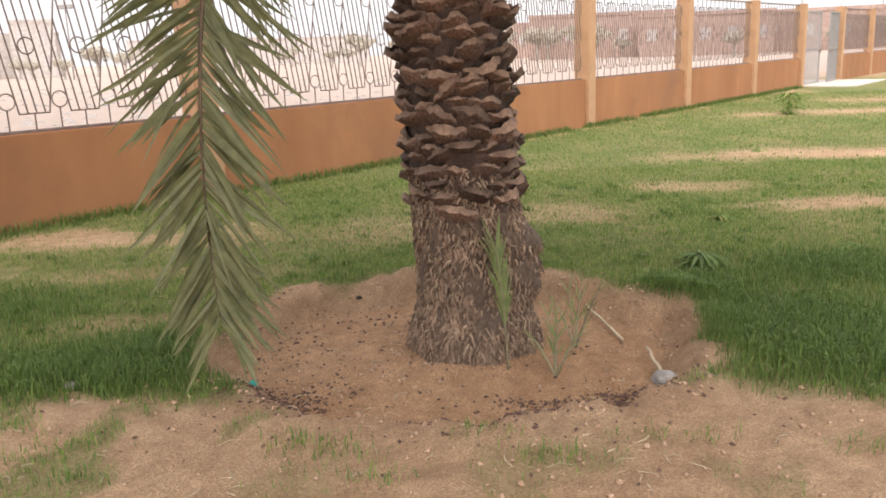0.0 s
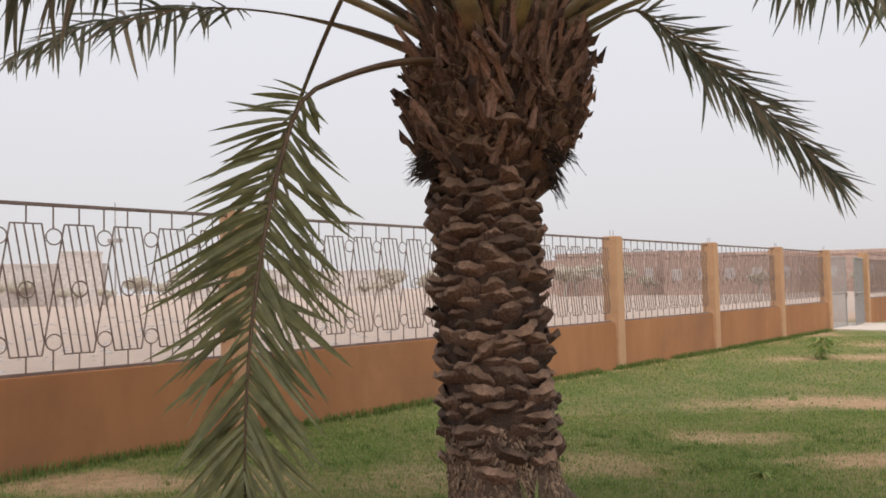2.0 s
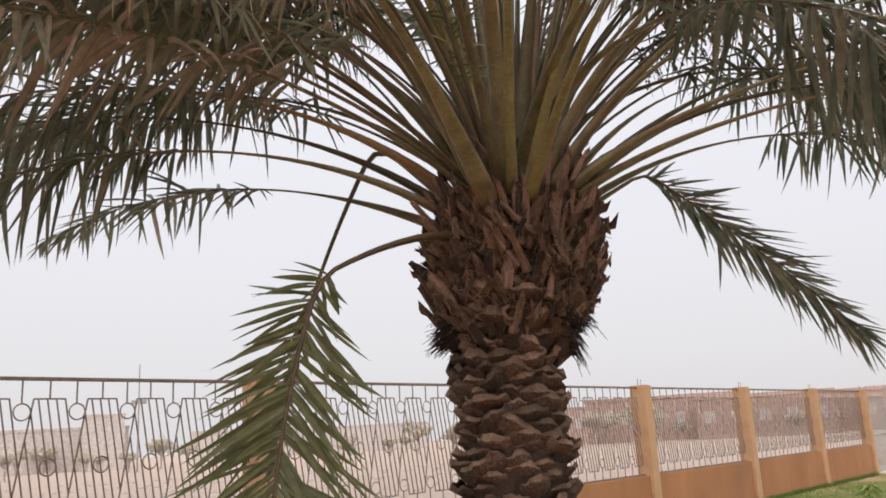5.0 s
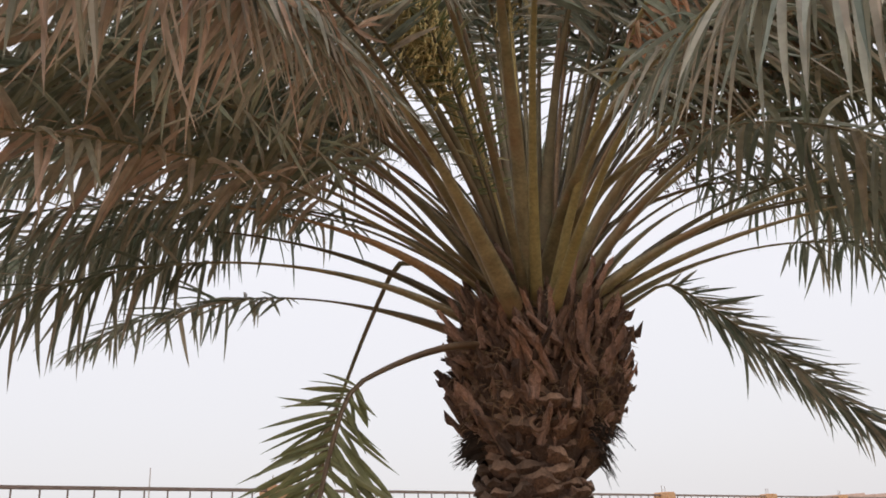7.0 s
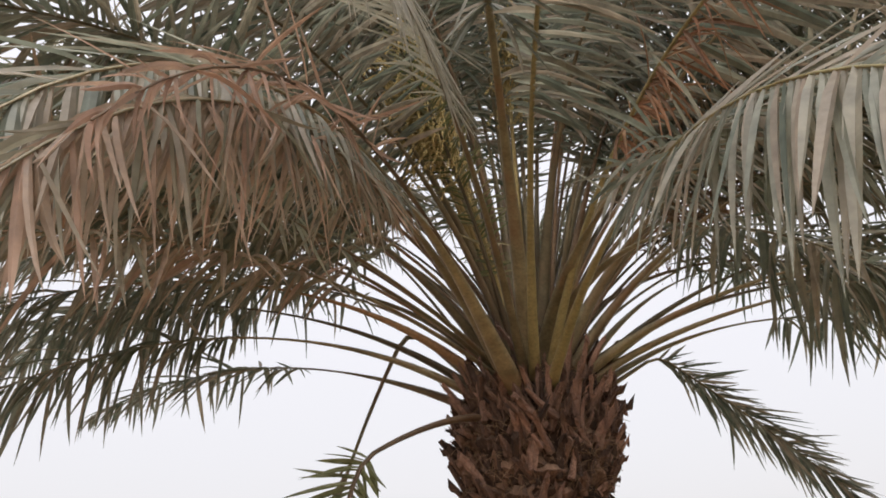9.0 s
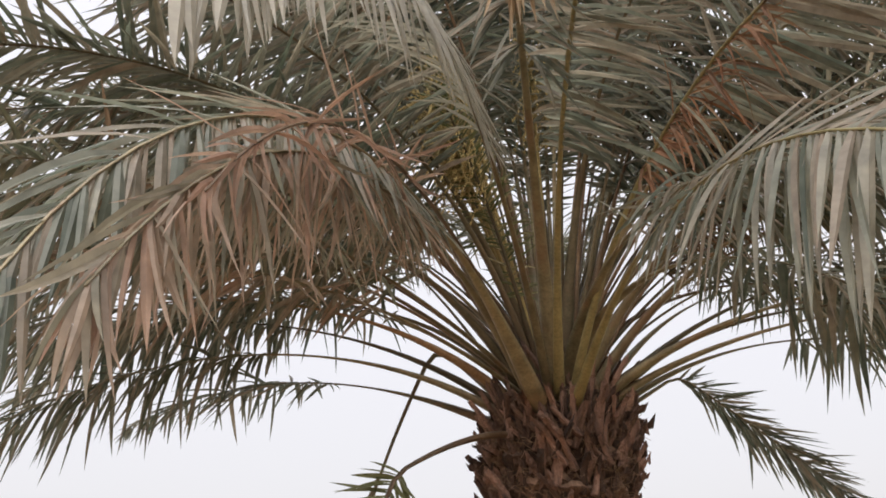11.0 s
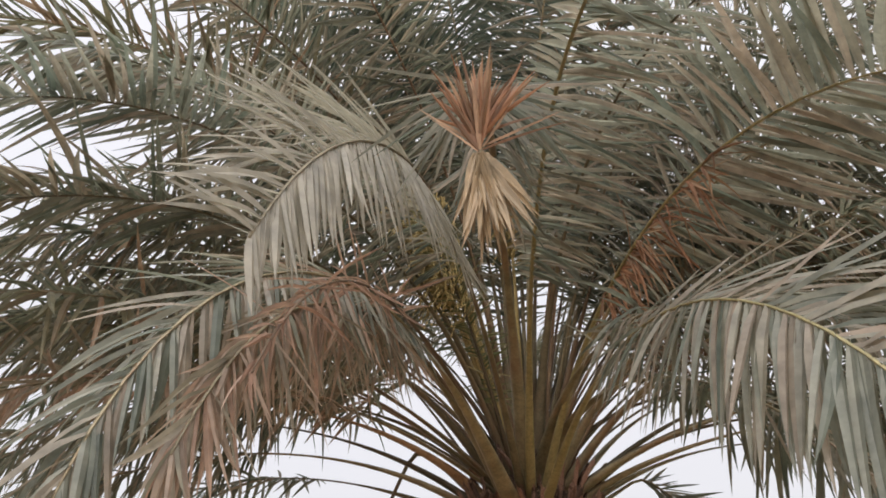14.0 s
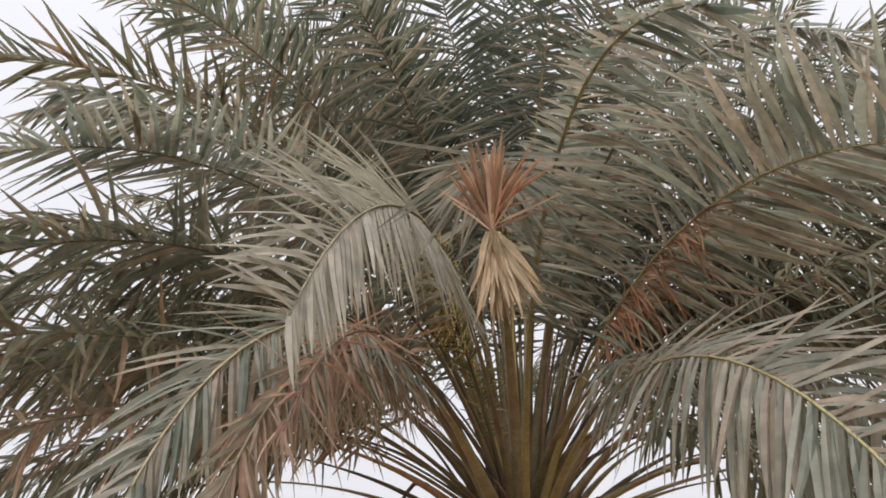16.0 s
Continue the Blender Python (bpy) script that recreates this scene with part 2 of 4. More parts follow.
def tube(points, radii, sides=6, flat=1.0, up=(0, 0, 1), cap=True):
    """Rings of vertices along a line; returns verts, faces."""
    P = np.array(points, float)
    R = np.broadcast_to(np.array(radii, float), (len(P),))
    T = np.gradient(P, axis=0)
    T /= np.linalg.norm(T, axis=1)[:, None] + 1e-9
    S = np.cross(T, np.array(up, float))
    bad = np.linalg.norm(S, axis=1) < 1e-3
    S[bad] = np.cross(T[bad], (1, 0, 0.01))
    S /= np.linalg.norm(S, axis=1)[:, None]
    N = np.cross(S, T)
    a = np.arange(sides) / sides * 2 * np.pi
    V = P[:, None] + R[:, None, None] * (np.cos(a)[None, :, None] * S[:, None] + flat * np.sin(a)[None, :, None] * N[:, None])
    F = [(i * sides + j, i * sides + (j + 1) % sides, (i + 1) * sides + (j + 1) % sides, (i + 1) * sides + j) for i in range(len(P) - 1) for j in range(sides)]
    if cap:
        F += [tuple(range(sides))[::-1], tuple(range((len(P) - 1) * sides, len(P) * sides))]
    return V.reshape(-1, 3), F


def join(pieces):
    V, F, k = [], [], 0
    for v, f in pieces:
        V.append(np.asarray(v, float))
        F += [tuple(i + k for i in q) for q in f]
        k += len(v)
    return np.concatenate(V), F


# ---- ground ----
PALM = Vector((0.12, 4.45, 0.0))
FENCE_AT, FENCE_TURN = Vector((2.80, 16.345, 0.0)), 51.45
FENCE = Matrix.Translation(FENCE_AT) @ Matrix.Rotation(radians(FENCE_TURN), 4, "Z")
FENCE_BACK = FENCE.inverted()
PIT = -0.17


def bumps(x, y, s, seed=0.0):
    return noise.noise(Vector((x * s + seed, y * s - seed, seed)))


def smooth01(a, b, x):
    t = min(1, max(0, (x - a) / (b - a)))
    return t * t * (3 - 2 * t)


def pit_edge(x, y):
    """Below 1 inside the watering basin round the palm."""
    r = math.hypot((x - 0.02) / 1.30, (y - 4.38) / 1.16)
    return r + 0.10 * bumps(x, y, 1.6, 3.0) + 0.05 * bumps(x, y, 5, 1.0)


def height(x, y):
    e = pit_edge(x, y)
    back = smooth01(4.0, 5.2, y)
    z = PIT * (1 - smooth01(0.84 + 0.06 * back, 1.06 - 0.02 * back, e))
    z += 0.05 * math.exp(-((e - 1.15) / 0.12) ** 2) * (0.6 + bumps(x, y, 2.2, 8.0))
    d = math.hypot(x - PALM.x, y - PALM.y)
    z += 0.14 * math.exp(-(d / 0.50) ** 2)
    near = 1 - smooth01(8, 16, math.hypot(x, y))
    rough = math.exp(-((e - 1.0) / 0.22) ** 2)
    z += rough * (0.035 * bumps(x, y, 5, 11.0) + 0.03 * bumps(x, y, 11, 12.0)) + (0.02 * bumps(x, y, 8, 13.0) if e < 1.1 else 0.0)
    z += near * (0.018 * bumps(x, y, 1.3, 5.0) + 0.011 * bumps(x, y, 6, 2.0) + 0.009 * bumps(x, y, 14, 4.0))
    return z


def ground_z(x, y, step=0.04):
    """The height of the meshed sand itself, between the corners of its cell."""
    u, v = (x + 3.5) / step, (y - 1.6) / step
    i, j = math.floor(u), math.floor(v)
    a, b = u - i, v - j
    h = [height(-3.5 + step * p, 1.6 + step * q) for p, q in ((i, j), (i + 1, j), (i, j + 1), (i + 1, j + 1))]
    return (h[0] * (1 - a) + h[1] * a) * (1 - b) + (h[2] * (1 - a) + h[3] * a) * b


WORN = ((2.6, 8.9, 1.1, 0.45, 0.6), (4.6, 11.3, 2.1, 0.7, 0.8), (5.9, 11.0, 1.0, 0.5, 0.95), (3.9, 7.6, 1.2, 0.4, 0.85), (5.6, 9.4, 1.2, 0.4, 0.6),
        (-3.2, 7.2, 1.7, 0.5, 0.85), (-2.3, 5.9, 0.9, 0.25, 0.5), (8.6, 17.6, 3.2, 0.9, 0.8), (11.5, 20.5, 3.0, 1.0, 0.8), (-0.9, 7.2, 1.6, 0.8, 0.35), (-1.9, 4.75, 0.7, 0.2, 0.5), (0.9, 7.6, 0.9, 0.6, 0.5))


def turf_at(x, y):
    """How much grass grows at a place, 0 to 1."""
    p = FENCE_BACK @ Vector((x, y, 0))
    if p.y > -0.03:
        return 0.0
    g = smooth01(1.02, 1.16, pit_edge(x, y) + 0.1 * bumps(x, y, 3.5, 2.0))
    wave = 0.22 * bumps(x, y, 0.9, 4.0) + 0.16 * bumps(x, y, 3.0, 4.0)
    line = 3.62 + wave - (0.2 * (x - 1.2) if x > 1.2 else 0) + (0.9 * (0.5 - abs(x)) if abs(x) < 0.5 else 0)
    bare = 1 - smooth01(line - 0.22, line + 0.1, y)
    tufts = smooth01(0.12, 0.4, bumps(x, y, 2.3, 6.0) + 0.4 * bumps(x, y, 7.0, 6.0)) * (0.55 if x < -0.8 else 0.25)
    g *= 1 - bare * (1 - tufts)
    for px, py, ra, rb, k in WORN:
        q = math.hypot((x - px) / ra, (y - py) / rb) + 0.55 * bumps(x, y, 1.3, 9.0) + 0.25 * bumps(x, y, 4.5, 9.0)
        g *= 1 - k * (1 - smooth01(0.25, 1.3, q))
    g *= 1 - bare * (1 - smooth01(1.6, 2.5, y))
    return max(0.0, min(1.0, g * (0.9 + 0.3 * bumps(x, y, 1.1, 7.0))))


def graded(lo, hi, step, far):
    mid = list(np.arange(lo, hi, step))
    out, d = [mid[-1]], step
    while out[-1] < far:
        d *= 1.12 if d < 1 else 1.3
        out.append(out[-1] + d)
    back, d = [mid[0]], step
    while back[-1] > -far:
        d *= 1.12 if d < 1 else 1.3
        back.append(back[-1] - d)
    return back[:0:-1] + mid + out[1:]


def build_ground():
    xs, ys = graded(-3.5, 4.5, 0.04, 3000), graded(1.6, 8.0, 0.04, 3000)
    V = [(x, y, height(x, y)) for y in ys for x in xs]
    nx = len(xs)
    F = [(j * nx + i, j * nx + i + 1, (j + 1) * nx + i + 1, (j + 1) * nx + i) for j in range(len(ys) - 1) for i in range(nx - 1)]
    me = mesh("ground", V, F, True)
    layer = me.attributes.new("turf", "FLOAT", "POINT")
    layer.data.foreach_set("value", [turf_at(v[0], v[1]) if math.hypot(v[0], v[1]) < 45 else 0.0 for v in V])
    loam = me.attributes.new("loam", "FLOAT", "POINT")
    loam.data.foreach_set("value", [1 - smooth01(0.78, 1.0, pit_edge(v[0], v[1])) if math.hypot(v[0], v[1]) < 9 else 0.0 for v in V])
    # 1 past the wall, where the sand takes its painted haze tone
    haze_tint = me.attributes.new("haze_tint", "FLOAT", "POINT")
    haze_tint.data.foreach_set("value", [smooth01(0.0, 3.0, (FENCE_BACK @ Vector((v[0], v[1], 0))).y) for v in V])
    link("ground", me, GROUND, None, "sandy ground with worn lawn and a dug basin round the palm", "structure")


build_ground()


def blades_mesh(places, rng, tall, wide, lean=0.5):
    """Bent two-piece grass blades at the places given."""
    P = np.array(places)
    n = len(P)
    a = rng.uniform(0, 2 * np.pi, n)
    h = tall * rng.uniform(0.45, 1.25, n)
    w = wide * rng.uniform(0.7, 1.3, n)
    ln = lean * rng.uniform(0.1, 1.3, n)
    side = np.stack([np.cos(a), np.sin(a), np.zeros(n)], 1)
    b = a + rng.uniform(0.8, 2.3, n)
    over = np.stack([np.cos(b), np.sin(b), np.zeros(n)], 1)
    up = np.array((0, 0, 1.0))
    m = P + up * (h * 0.6)[:, None] + over * (h * ln * 0.3)[:, None]
    t = P + up * (h * np.clip(1 - ln * 0.35, 0.2, 1))[:, None] + over * (h * ln)[:, None]
    V = np.stack([P - side * w[:, None] * 0.5, P + side * w[:, None] * 0.5, m + side * w[:, None] * 0.4, m - side * w[:, None] * 0.4, t], 1).reshape(-1, 3)
    F = []
    for i in range(n):
        k = 5 * i
        F += [(k, k + 1, k + 2, k + 3), (k + 3, k + 2, k + 4)]
    return mesh("grass", V, F)


def build_lawn():
    rng = np.random.default_rng(3)
    for x0, x1, y0, y1, count, tall, wide in ((-3.2, 3.6, 2.3, 6.2, 150000, 0.04, 0.004), (-5.5, 7.0, 6.2, 10.5, 160000, 0.036, 0.006), (-4.0, 16.0, 10.5, 24.0, 110000, 0.04, 0.012)):
        P = []
        for x, y in zip(rng.uniform(x0, x1, count), rng.uniform(y0, y1, count)):
            if (x - 0.6) < (y + 1.6) * 0.62 and (x + 0.3) > -(y + 1.6) * 0.62 and rng.random() < turf_at(x, y) ** 1.4:
                P.append((x, y, height(x, y) - 0.004))
        link("grass", blades_mesh(P, rng, tall, wide), GRASS, None, "short uneven green lawn grass growing in sand", "stuff")["category"] = "grass"
    P = []
    for px, py, rx, ry, n in ((1.95, 4.15, 0.75, 0.8, 15000), (2.6, 3.7, 0.6, 0.5, 7000), (-1.7, 4.0, 0.65, 0.35, 14000), (-2.6, 3.8, 0.6, 0.4, 7000), (-3.3, 5.0, 0.9, 0.6, 8000), (1.5, 5.0, 0.35, 0.3, 3000), (2.6, 5.4, 0.8, 0.5, 6000)):
        for x, y in zip(rng.normal(px, rx * 0.5, n), rng.normal(py, ry * 0.5, n)):
            if rng.random() < turf_at(x, y) ** 0.7 and pit_edge(x, y) > 1.03:
                P.append((x, y, height(x, y) - 0.004))
    link("grass", blades_mesh(P, rng, 0.085, 0.005, 0.7), GRASS_LUSH, None, "longer lush dark green grass beside the basin", "stuff")["category"] = "grass"
    P = []
    for k in range(620):
        x, y = rng.uniform(-4.0, 4.5), 2.6 + 7.0 * rng.random() ** 1.3
        if rng.random() < turf_at(x, y) ** 2 and pit_edge(x, y) > 1.05:
            for q in range(30):
                px, py = x + rng.normal(0, 0.035), y + rng.normal(0, 0.03)
                P.append((px, py, height(px, py) - 0.004))
    link("grass", blades_mesh(P, rng, 0.062, 0.0055, 0.8), GRASS_LUSH, None, "darker green grass clumps in the lawn", "stuff")["category"] = "grass"
    P = []
    for k in range(6500):
        u, v = rng.uniform(-13, 13.4), -abs(rng.normal(0, 0.10)) - 0.03
        p = FENCE @ Vector((u, v, 0))
        if noise.noise(Vector((u * 0.8, 0, 0))) > -0.4 and p.x > -6:
            P.append((p.x, p.y, height(p.x, p.y) - 0.005))
    link("grass", blades_mesh(P, rng, 0.12, 0.011, 0.6), GRASS_LUSH, None, "taller dark grass along the foot of the wall", "stuff")["category"] = "grass"


build_lawn()


# ---- boundary wall with railings ----
WALL_H, PILLAR_H, RAIL_H = 0.896, 2.572, 2.542
GATE_FROM, GATE_TO = 13.78, 18.5


def wall_block(u0, u1):
    bm = bmesh.new()
    box(bm, u0, 0.0, -0.3, u1, 0.2, WALL_H, 0.012)
    ob = part("wall_boundary", bm, PLASTER, None, "low ochre plastered boundary wall under iron railings", "structure")
    ob.matrix_world = FENCE


def pillar(u):
    bm = bmesh.new()
    box(bm, -0.15, -0.06, -0.3, 0.15, 0.25, PILLAR_H, 0.018)
    ob = part("pillar", bm, PILLAR_PAINT)
    tagged(ob, "square ochre plastered wall pillar between iron railings", "pillar", "pillars of the boundary wall")
    ob.matrix_world = FENCE @ Matrix.Translation((u, 0, 0))
    for dx in (-0.07, 0.05):
        v, f = tube([(dx, 0.1, PILLAR_H - 0.01), (dx + 0.01, 0.1, PILLAR_H + 0.12)], 0.006, 5)
        link("rebar_stub", mesh("rebar_stub", v, f), IRON, ob)


def bar(x0, z0, x1, z1, r=0.0085, y=0.1):
    return tube([(x0, y, z0), ((x0 + x1) / 2, y, (z0 + z1) / 2), (x1, y, z1)], r, 5, up=(0, 1, 0))


def ring(x, z, r, y=0.085):
    a = np.linspace(0, 2 * np.pi, 21)
    V, F = tube([(x + r * math.cos(t), y, z + r * math.sin(t)) for t in a], 0.0075, 4, up=(0, 1, 0), cap=False)
    return V, F


def railing(u0, u1, group="railings of the boundary wall"):
    """One bay of wrought iron: slanting bars between long diagonals, with three rows of rings."""
    ob = thing("railing", FENCE @ Matrix.Translation((u0, 0, 0)), "brown painted wrought-iron railing with slanting bars and rings", "railing", group)
    wide = u1 - u0
    n = max(1, round(wide / 0.546))
    W = wide / n
    top, low = RAIL_H, WALL_H + 0.02
    full = top - low
    z1, z0 = top - 0.125 * full, low + 0.10 * full
    H = z1 - z0

    def add(name, piece):
        link(name, mesh(name, *piece), IRON, ob)

    bm = bmesh.new()
    box(bm, 0, 0.08, top - 0.035, wide, 0.12, top, 0.004)
    part("top_rail", bm, IRON, ob)
    bm = bmesh.new()
    box(bm, 0, 0.08, low - 0.018, wide, 0.12, low + 0.012, 0.004)
    part("bottom_rail", bm, IRON, ob)
    r = 0.15 * W
    for k in range(-1, n + 1):
        a = k * W + 0.35 * W

        def clip(xa, za, xb, zb, rad=0.0085):
            """A bar cut off at the ends of the bay."""
            if xa > xb:
                xa, za, xb, zb = xb, zb, xa, za
            if xb <= 0.01 or xa >= wide - 0.01:
                return
            if xa < 0:
                za, xa = za + (zb - za) * (0 - xa) / (xb - xa), 0.0
            if xb > wide:
                zb, xb = za + (zb - za) * (wide - xa) / (xb - xa), wide
            add("bar", bar(xa, za, xb, zb, rad))

        clip(a, z1, a - 0.42 * W, z0)
        for j in range(-3, 4):
            o = 0.08 + 0.165 * j
            f0, f1 = max(0.0, -o / 0.84), min(1.0, (1 - o) / 0.84)
            if f1 - f0 > 0.1:
                clip(a + (o + 0.42 * f0) * W, z1 - f0 * H, a + (o + 0.42 * f1) * W, z1 - f1 * H)
        clip(a, z1, a + 0.58 * W, z1)
        clip(a, z0, a + 0.58 * W, z0)
        for x, z in ((a - 0.21 * W, z1 - 0.075 * full), (a - 0.21 * W, z0 + 0.075 * full), (a + 0.29 * W, (z0 + z1) / 2)):
            if 0.1 < x < wide - 0.1:
                add("ring", ring(x, z, r))
        for x, zt, zb in ((a - 0.21 * W, z1 - 0.075 * full + r, z0 + 0.075 * full - r), (a + 0.29 * W, z1, z0)):
            if 0.02 < x < wide - 0.02:
                add("stem", bar(x, top - 0.03, x, zt))
                add("stem", bar(x, zb, x, low))


PILLARS = (-17.6, -13.2, -8.8, -4.4, 0.0, 4.69, 9.3, GATE_FROM, GATE_TO, 23.1, 27.6)
for u in PILLARS:
    pillar(u)
for a, b in zip(PILLARS, PILLARS[1:]):
    if a != GATE_FROM:
        wall_block(a + 0.15, b - 0.15)
        railing(a + 0.15, b - 0.15)


def build_gate():
    u0, u1 = GATE_FROM + 0.15, GATE_TO - 0.15
    mid = (u0 + u1) / 2
    for a, b, turn, solid in ((u0, mid, 0, False), (u1, mid, 7, True)):
        ob = thing("metal_gate", FENCE @ Matrix.Translation((a, 0.1, 0.03)) @ Matrix.Rotation(radians(turn), 4, "Z"), "grey iron barred gate leaf, standing " + ("ajar between wall pillars" if solid else "closed between wall pillars"), "gate", "leaves of the gate")
        s = 1 if b > a else -1
        w = abs(b - a) - 0.02
        for n, x0, z0, x1, z1 in (("gate_frame", 0, 0, 0.05, 2.35), ("gate_frame", w - 0.05, 0, w, 2.35), ("gate_frame", 0.05, 0, w - 0.05, 0.05), ("gate_frame", 0.05, 2.3, w - 0.05, 2.35), ("gate_frame", 0.05, 1.1, w - 0.05, 1.15)):
            bm = bmesh.new()
            box(bm, min(s * x0, s * x1), -0.02, z0, max(s * x0, s * x1), 0.02, z1, 0.003)
            part(n, bm, IRON_GREY, ob)
        for i in range(1, 17):
            x = s * (0.05 + (w - 0.1) * i / 17)
            v, f = tube([(x, 0, 0.05), (x, 0, 2.3)], 0.011, 5, up=(0, 1, 0))
            link("bar", mesh("bar", v, f), IRON_GREY, ob)
        if solid:
            bm = bmesh.new()
            box(bm, min(s * 0.05, s * (w - 0.05)), 0.022, 0.05, max(s * 0.05, s * (w - 0.05)), 0.03, 2.3)
            part("gate_panel", bm, IRON_GREY, ob, "grey sheet-metal panel behind the bars")
        bm = bmesh.new()
        box(bm, min(s * (w - 0.12), s * (w - 0.02)), -0.05, 1.0, max(s * (w - 0.12), s * (w - 0.02)), -0.022, 1.12, 0.005)
        part("lock_box", bm, IRON, ob)
    bm = bmesh.new()
    box(bm, u0 - 0.05, -1.6, -0.1, u1 + 0.05, 1.2, 0.035, 0.01)
    ob = part("threshold", bm, CONCRETE, None, "pale concrete slab in the gateway", "structure")
    ob.matrix_world = FENCE


build_gate()


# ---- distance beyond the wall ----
# walls and windows carry the haze in their base colour
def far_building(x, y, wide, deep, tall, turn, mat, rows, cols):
    ob = thing("far_building", pose(x, y, 0, 0, 0, turn), "flat-roofed masonry building far beyond the wall, its colours paled for haze", "building", "buildings in the distance")
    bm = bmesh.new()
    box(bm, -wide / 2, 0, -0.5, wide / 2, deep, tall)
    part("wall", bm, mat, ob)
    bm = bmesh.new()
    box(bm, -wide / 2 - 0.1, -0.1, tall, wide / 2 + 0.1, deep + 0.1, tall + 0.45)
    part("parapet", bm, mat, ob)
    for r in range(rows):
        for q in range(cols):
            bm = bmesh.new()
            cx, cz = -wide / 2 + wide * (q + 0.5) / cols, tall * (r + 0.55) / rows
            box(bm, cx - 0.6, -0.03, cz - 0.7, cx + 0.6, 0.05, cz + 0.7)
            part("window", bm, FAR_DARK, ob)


# leaf and bark colours are faded to stand in for haze
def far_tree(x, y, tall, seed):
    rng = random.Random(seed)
    ob = thing("far_tree", pose(x, y, 0), "grey-green tree far beyond the wall, its colours paled for haze", "tree", "trees in the distance")
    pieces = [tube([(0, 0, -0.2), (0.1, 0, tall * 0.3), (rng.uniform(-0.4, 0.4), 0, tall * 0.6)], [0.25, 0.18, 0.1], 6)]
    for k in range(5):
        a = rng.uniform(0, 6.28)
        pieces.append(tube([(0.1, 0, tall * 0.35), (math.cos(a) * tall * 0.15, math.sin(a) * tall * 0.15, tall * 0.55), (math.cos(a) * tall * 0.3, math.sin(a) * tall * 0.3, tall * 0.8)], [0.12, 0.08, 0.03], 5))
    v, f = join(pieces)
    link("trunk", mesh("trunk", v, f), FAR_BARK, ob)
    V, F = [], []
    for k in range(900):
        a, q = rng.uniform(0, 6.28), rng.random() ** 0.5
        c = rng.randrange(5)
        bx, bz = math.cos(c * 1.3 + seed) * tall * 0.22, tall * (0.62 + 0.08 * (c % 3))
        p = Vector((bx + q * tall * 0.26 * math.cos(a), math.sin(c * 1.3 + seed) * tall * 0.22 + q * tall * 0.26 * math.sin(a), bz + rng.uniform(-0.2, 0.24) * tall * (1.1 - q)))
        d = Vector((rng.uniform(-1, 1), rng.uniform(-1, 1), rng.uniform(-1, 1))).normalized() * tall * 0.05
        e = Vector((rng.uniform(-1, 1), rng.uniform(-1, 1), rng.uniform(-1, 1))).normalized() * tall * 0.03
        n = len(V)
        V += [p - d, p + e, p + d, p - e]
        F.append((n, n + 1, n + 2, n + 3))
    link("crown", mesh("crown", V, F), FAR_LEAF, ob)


def along(az, dist):
    return dist * math.sin(radians(az)), dist * math.cos(radians(az))


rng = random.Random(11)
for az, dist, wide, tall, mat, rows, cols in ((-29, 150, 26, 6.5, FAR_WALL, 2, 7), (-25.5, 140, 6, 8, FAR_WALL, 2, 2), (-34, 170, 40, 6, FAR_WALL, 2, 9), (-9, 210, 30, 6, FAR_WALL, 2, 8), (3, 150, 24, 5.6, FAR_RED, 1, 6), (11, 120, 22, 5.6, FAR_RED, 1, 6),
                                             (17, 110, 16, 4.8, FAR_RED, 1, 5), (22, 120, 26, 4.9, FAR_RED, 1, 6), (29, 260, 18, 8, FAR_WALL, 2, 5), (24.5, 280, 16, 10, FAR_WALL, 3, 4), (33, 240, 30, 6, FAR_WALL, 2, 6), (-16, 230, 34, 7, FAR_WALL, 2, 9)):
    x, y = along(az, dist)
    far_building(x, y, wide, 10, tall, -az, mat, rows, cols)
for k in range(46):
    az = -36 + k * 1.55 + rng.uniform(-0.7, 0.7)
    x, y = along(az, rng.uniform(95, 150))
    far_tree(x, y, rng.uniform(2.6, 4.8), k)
for az, dist, tall in ((-23.5, 110, 13), (27, 200, 22)):
    x, y = along(az, dist)
    ob = thing("lamp_pole", pose(x, y, 0), "thin dark lamp pole standing in the desert", "lamp pole", "poles in the distance")
    v, f = tube([(0, 0, -0.3), (0, 0, tall * 0.5), (0, 0, tall)], [0.12, 0.1, 0.07], 6, up=(0, 1, 0))
    link("pole", mesh("pole", v, f), IRON_GREY, ob)
    bm = bmesh.new()
    box(bm, -0.9, -0.2, tall * 0.62, 0.9, 0.2, tall * 0.62 + 0.5, 0.05)
    part("lamp_head", bm, IRON_GREY, ob)
V, F = [], []
for k in range(500):
    az, dist = rng.uniform(-33, 3), rng.uniform(14, 70) ** 1.0
    x, y = along(az, dist)
    if (FENCE_BACK @ Vector((x, y, 0))).y > 2:
        s = rng.uniform(0.05, 0.28)
        n = len(V)
        V += [(x - s, y - s * 0.5, -0.01), (x + s, y - s * 0.5, -0.01), (x + s * 0.7, y + s * 0.5, -0.01), (x - s * 0.7, y + s * 0.5, -0.01), (x, y, s * 0.35)]
        F += [(n, n + 1, n + 4), (n + 1, n + 2, n + 4), (n + 2, n + 3, n + 4), (n + 3, n, n + 4)]
tagged(link("desert_stones", mesh("desert_stones", V, F), STONE, None, "small stones strewn over the flat desert sand", "stuff"), "", "stones")


# ---- the date palm ----
palm = thing("date_palm", Matrix.Translation((PALM.x, PALM.y, 0)), "young date palm with shaggy brown trunk and grey-green arching fronds", "palm tree")
ROOTED = Matrix.Translation((-PALM.x, -PALM.y, 0))


